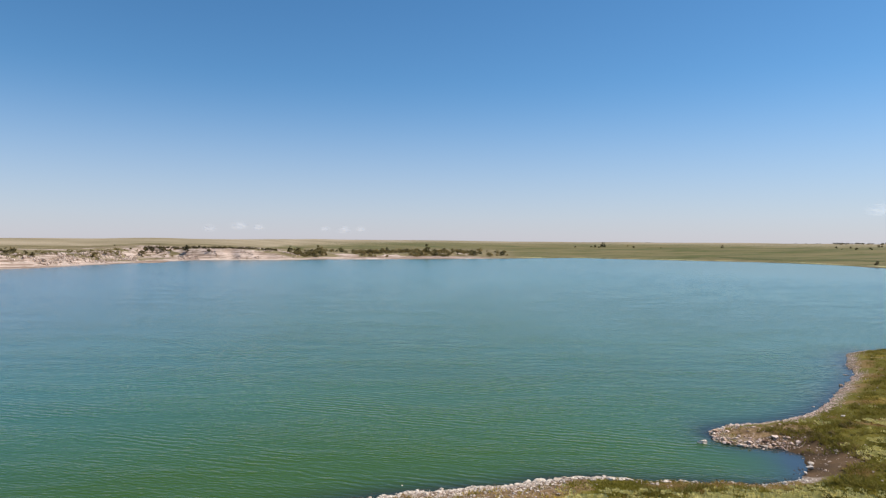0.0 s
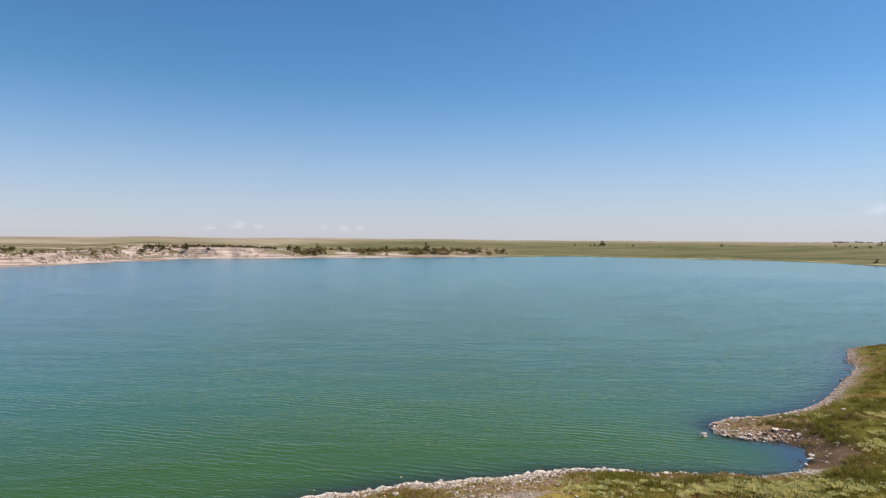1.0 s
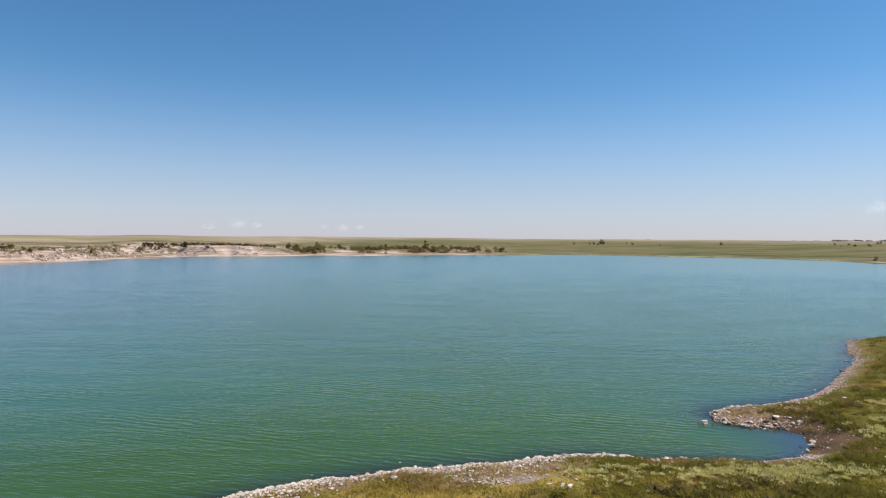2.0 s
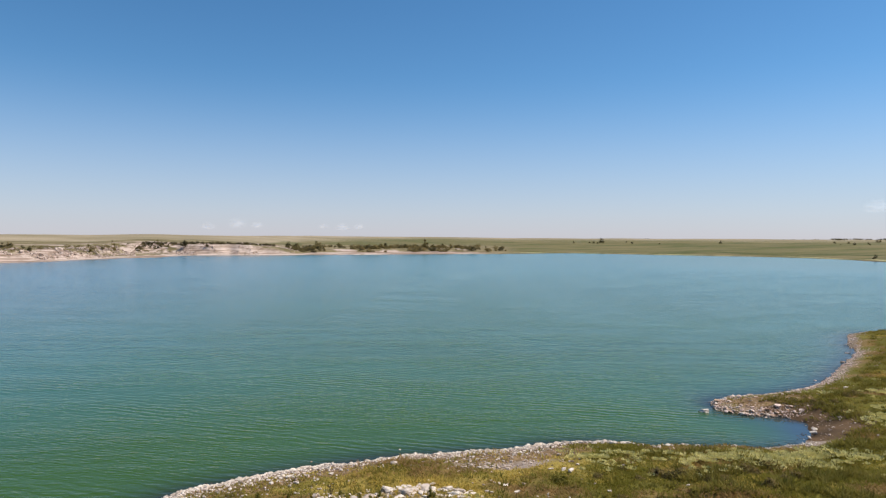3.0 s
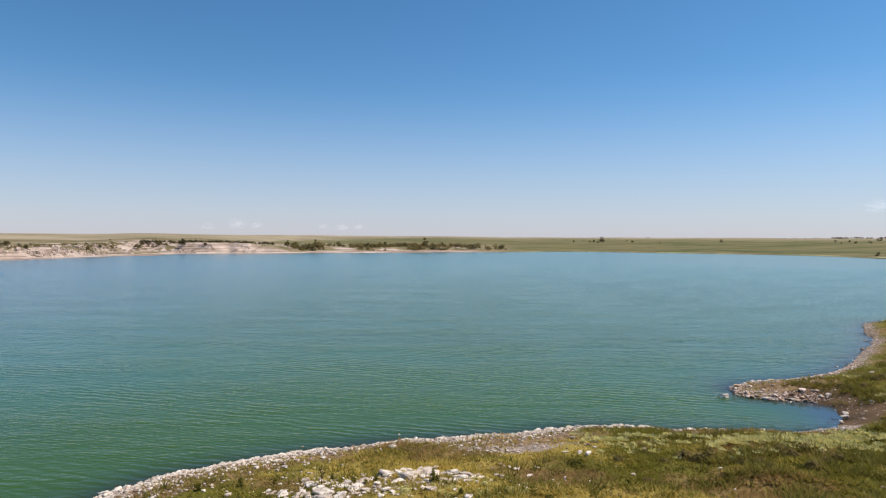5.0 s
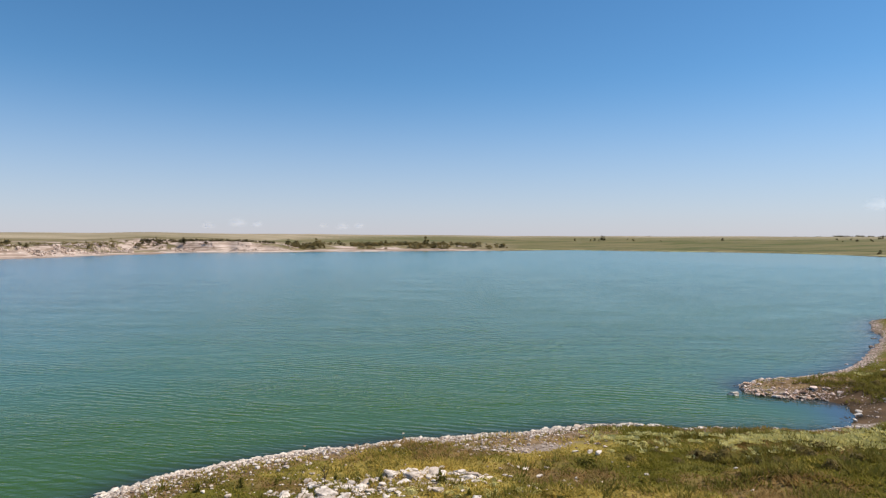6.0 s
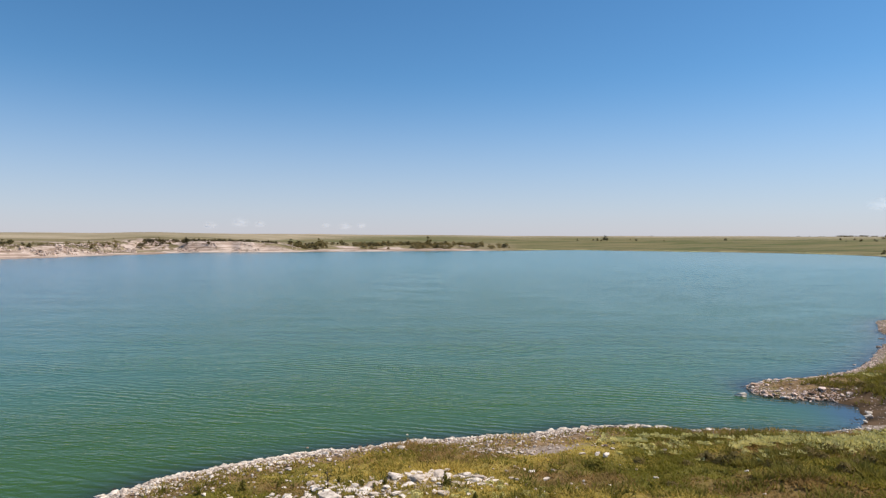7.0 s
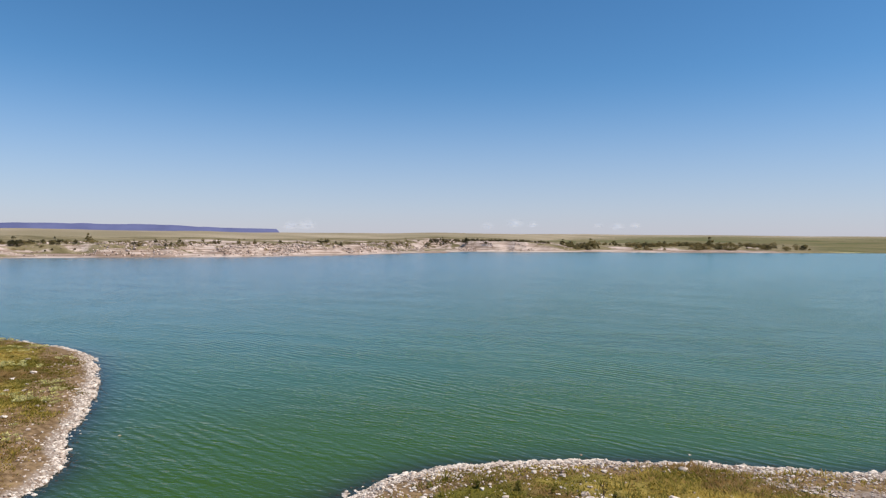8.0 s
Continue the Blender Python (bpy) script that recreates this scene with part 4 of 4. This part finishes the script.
def tree(name, seed, mat, height, radius, leaves, leaf, lift, label, category, group):
    """A tapered trunk with limbs and a ragged crown of small leaf sprays in several clumps."""
    r = random.Random(seed)
    ob = new(name)
    bm = bmesh.new()
    heads = []
    fork = Vector((r.uniform(-0.03, 0.03) * height, r.uniform(-0.03, 0.03) * height, height * lift))
    sticks = [(Vector((0, 0, -0.2)), fork, 0.035 * height)]
    for k in range(7):
        a = k * 0.9 + r.uniform(-0.3, 0.3)
        end = fork + Vector((math.cos(a) * radius * r.uniform(0.3, 0.75), math.sin(a) * radius * r.uniform(0.3, 0.75), (height - fork.z) * r.uniform(-0.02, 0.7)))
        sticks.append((fork * r.uniform(0.6, 1.0), end, 0.016 * height))
        heads.append((end, radius * r.uniform(0.35, 0.6)))
    heads.append((Vector((0, 0, height * 0.8)), radius * 0.4))
    heads.append((Vector((0, 0, height * 0.35)), radius * 0.7))
    for a, b, t in sticks:
        m = Matrix.Translation((a + b) / 2) @ (b - a).to_track_quat("Z", "Y").to_matrix().to_4x4()
        bmesh.ops.create_cone(bm, segments=4, radius1=t, radius2=t * 0.5, depth=(b - a).length, matrix=m, cap_ends=True)
    me = bpy.data.meshes.new("trunk")
    bm.to_mesh(me), bm.free()
    me.materials.append(M_BARK)
    part("trunk", me, ob, "grey-brown trunk and limbs")
    g = np.random.default_rng(seed)
    centre, size = np.array([h[0] for h in heads]), np.array([h[1] for h in heads])
    pick = g.integers(0, len(heads), leaves)
    d = g.normal(size=(leaves, 3))
    d /= np.linalg.norm(d, axis=1)[:, None]
    p = centre[pick] + d * (size[pick] * g.random(leaves) ** 0.45)[:, None] * (1, 1, 0.8)
    p[:, 2] = np.maximum(p[:, 2], 0.05 * height)
    u, w = g.normal(size=(leaves, 3)), g.normal(size=(leaves, 3))
    u /= np.linalg.norm(u, axis=1)[:, None]
    w /= np.linalg.norm(w, axis=1)[:, None]
    s = leaf * g.uniform(0.5, 1.3, (leaves, 1))
    v = np.stack([p - u * s, p - w * s * 0.6, p + u * s, p + w * s * 0.6], 1)
    part("crown", mesh_of("crown", v.reshape(-1, 3), np.arange(leaves * 4).reshape(-1, 4), mat), ob)
    return tagged(ob, label, category, group)


junipers = [tree("juniper", 200 + k, M_JUNIPER, 1.0, 0.55, 420, 0.075, 0.08, "dark green juniper bush on the dry plain", "juniper", "junipers of the plain") for k in range(3)]
JUNIPERS = [(142.2, 705.0, 2.5), (159.1, 704.2, 2.5), (162.8, 701.7, 3.1), (172.1, 707.8, 5.0), (171.3, 694.8, 3.7), (163.8, 688.1, 2.4), (197.2, 699.5, 1.9), (197.4, 679.2, 3.0),
            (220.9, 663.7, 1.8), (277.5, 651.5, 3.1), (359.0, 598.2, 2.4), (370.4, 595.7, 2.4), (342.4, 562.5, 1.4), (355.4, 563.1, 2.9), (377.0, 578.3, 2.4), (409.5, 615.2, 3.2),
            (411.3, 613.9, 2.8), (366.1, 559.3, 1.7), (217.2, 327.8, 2.2), (213.8, 324.4, 1.1)]
many(junipers, JUNIPERS, 0.1, 0.95)
crest = [tree("juniper", 210 + k, M_JUNIPER, 1.0, 0.95, 220, 0.13, 0.05, "dark juniper on the skyline of the plain", "juniper", "junipers on the skyline") for k in range(2)]
cb = np.radians(np.r_[rng.uniform(28.0, 30.6, 7), rng.uniform(30.8, 36.5, 75), 27.6, 28.3, 17.3, 17.5])
cr = rng.uniform(850, 925, len(cb))
many(crest, list(zip(cr * np.sin(cb), cr * np.cos(cb), rng.uniform(0.9, 1.9, len(cb)) * np.where(cb < 0.535, 0.6, 1))), 0.1)

west_bush = [tree("bank_shrub", 220 + k, M_JUNIPER, 1.0, 0.5, 380, 0.08, 0.1, "dark green shrub above the eroded bank", "shrub", "shrubs of the west bank") for k in range(3)]
WEST = [(-230.7, 154.5, 3.3), (-228.3, 155.5, 2.4), (-269.5, 198.1, 1.1), (-220.6, 161.7, 1.9), (-218.3, 162.4, 1.6), (-216.9, 168.1, 1.9), (-216.1, 156.0, 0.9), (-215.2, 157.8, 1.1),
        (-211.3, 163.6, 1.1), (-196.6, 175.7, 1.8), (-190.7, 168.3, 0.9), (-208.7, 196.7, 2.0), (-222.9, 215.1, 1.1), (-188.9, 183.0, 1.3), (-192.9, 189.3, 1.2), (-214.0, 214.3, 1.6),
        (-188.8, 191.3, 1.1), (-189.8, 196.1, 0.9), (-185.0, 199.6, 1.2), (-189.9, 208.9, 1.7), (-228.1, 271.2, 0.9), (-187.9, 237.2, 2.1), (-188.4, 248.6, 2.1), (-195.1, 289.1, 1.8)]
CLIFF = [(-184.6, 276.6, 2.9), (-182.4, 277.5, 2.4), (-160.5, 256.0, 2.3), (-177.4, 279.1, 1.4), (-158.9, 345.2, 3.9), (-143.1, 365.5, 4.1), (-105.0, 450.9, 3.2), (-98.5, 439.6, 2.3), (-159.5, 374.3, 2.1),
         (-128.9, 361.1, 2.3), (-183.0, 286.7, 1.2), (-200.0, 285.9, 0.9), (-198.3, 395.8, 1.1)]
many(west_bush, WEST + CLIFF, 0.1, 1.0)
willows = [tree("willow", 230 + k, M_WILLOW, 1.0, 0.36, 460, 0.07, 0.15, "dull green willow on the far shore", "willow", "willows of the far shore") for k in range(3)]
WILLOWS = [(-234.0, 153.1, 1.9), (-218.0, 165.2, 1.9), (-245.2, 195.3, 3.2), (-240.6, 193.8, 1.6), (-193.2, 175.1, 2.7), (-194.1, 185.1, 1.8), (-204.7, 217.9, 2.0), (-190.3, 211.5, 2.4),
           (-190.9, 224.3, 3.0), (-189.9, 233.2, 2.3), (-172.4, 239.8, 2.3), (-195.5, 296.3, 2.1), (-189.0, 288.8, 2.4), (-160.9, 299.1, 2.3), (-154.4, 289.3, 2.5), (-152.5, 295.7, 2.3),
           (-156.5, 314.5, 2.7), (-161.6, 373.4, 3.2), (-152.6, 367.1, 1.7), (-100.4, 458.3, 2.8), (-84.7, 444.5, 6.2), (-73.8, 398.0, 3.1), (-71.2, 398.9, 2.8), (-11.2, 446.7, 6.6), (-12.0, 434.9, 2.0)]
many(willows, WILLOWS, 0.1, 1.0)
thicket = [tree("lakeside_shrub", 240 + k, M_JUNIPER if k == 1 else M_WILLOW, 1.0, 0.8, 200, 0.14, 0.10, "low green shrub in the lakeside thicket", "shrub", "shrubs of the far thicket") for k in range(4)]
tx, ty, tz, tsd = bank_points(9000, -13.4, 5.6, 17, 100)
keep = (rough(tx, ty, 22, 73) + 0.5 * rough(tx, ty, 9, 74) > -0.25) & (rng.random(len(tx)) < 1 - 0.75 * ramp(tsd, 40, 100))
tx, ty = tx[keep][:285], ty[keep][:285]
many(thicket, list(zip(tx, ty, rng.uniform(0.9, 3.0, len(tx)))), 0.1)
hx, hy, hz, hsd = bank_points(9000, -24.6, -14.3, 42, 52)
hx, hy = hx[:240], hy[:240]
row = np.radians(rng.uniform(-57.2, -53.0, 34))
hx, hy = np.r_[hx, 295 * np.sin(row)], np.r_[hy, 295 * np.cos(row)]
many([tree("hedge_shrub", 250 + k, M_JUNIPER, 1.0, 0.75, 170, 0.12, 0.1, "dark shrub of a hedge along the cliff top", "shrub", "hedge along the cliff top") for k in range(2)], list(zip(hx, hy, rng.uniform(0.7, 1.6, len(hx)))), 0.1)
# low wide shrubs added to give the dark streak of shade under the ledge
wx_, wy_, wz_, wsd_ = bank_points(7000, -60, -22, 20, 46)
wx_, wy_ = wx_[:290], wy_[:290]
many([tree("shrub", 260 + k, M_WILLOW, 1.0, 1.3, 150, 0.15, 0.1, "small brownish shrub on the dry slope, standing in for ledge shade", "shrub", "small shrubs of the dry slope") for k in range(2)], list(zip(wx_, wy_, rng.uniform(0.4, 1.2, len(wx_)))), 0.1)

# ---------------------------------------------------------------- a few fair-weather clouds low over the horizon
M_CLOUD, cnt, cb_ = material("thin_white_cloud", 1.0, 0.0)
cb_.inputs["Base Color"].default_value = (0.9, 0.9, 0.92, 1)
veil, cmix = cnt.nodes.new("ShaderNodeBsdfTransparent"), cnt.nodes.new("ShaderNodeMixShader")
put(cnt, cmix.inputs[0], sums(cnt, "MULTIPLY", attribute(cnt, "core"), band(cnt, grain(cnt, 60, 1), 0.25, 0.75, 0.04, 0.12)))
soft_, glow_ = cnt.nodes.new("ShaderNodeBsdfTranslucent"), cnt.nodes.new("ShaderNodeAddShader")
soft_.inputs["Color"].default_value = (0.9, 0.9, 0.92, 1)
cnt.links.new(soft_.outputs[0], glow_.inputs[0]), cnt.links.new(cb_.outputs[0], glow_.inputs[1])
cnt.links.new(veil.outputs[0], cmix.inputs[1]), cnt.links.new(glow_.outputs[0], cmix.inputs[2])
cnt.links.new(cmix.outputs[0], cnt.nodes["Material Output"].inputs["Surface"])


def cloud(seed, bearing, elevation, width):
    bm = bmesh.new()
    bmesh.ops.create_icosphere(bm, subdivisions=4, radius=1.0)
    off = Vector((seed * 1.7, 0, seed * 0.9))
    core = []
    for v in bm.verts:
        core.append(max(0.0, 1 - v.co.x**2 - v.co.z**2) ** 1.2)
        swell = 1 + 0.35 * noise.noise(v.co * 1.6 + off) + 0.16 * noise.noise(v.co * 4 + off)
        v.co = Vector((v.co.x * 0.62, v.co.y * 0.4, v.co.z * (0.42 if v.co.z > 0 else 0.22))) * (width * swell)
    me = bpy.data.meshes.new("cloud")
    bm.to_mesh(me), bm.free()
    store(me, "core", core)
    me.polygons.foreach_set("use_smooth", [True] * len(me.polygons))
    me.materials.append(M_CLOUD)
    b, e = radians(bearing), radians(elevation)
    ob = new("cloud", me)
    ob.location = (4300 * math.sin(b), 4300 * math.cos(b), 7 + 4300 * math.tan(e))
    ob.rotation_euler = (0, 0, -b)
    return tagged(ob, "small thin white cloud low over the horizon", "cloud", "clouds over the horizon", "structure")


for k, (b, e, w) in enumerate([(-17.3, 1.3, 95), (-15.7, 1.2, 60), (-19.6, 1.05, 70), (-10.2, 1.15, 50), (-8.6, 1.05, 80), (-7.2, 1.15, 55), (33.7, 2.6, 120), (-35.3, 1.0, 110), (-36.6, 0.9, 80)]):
    cloud(300 + k, b, e, w)
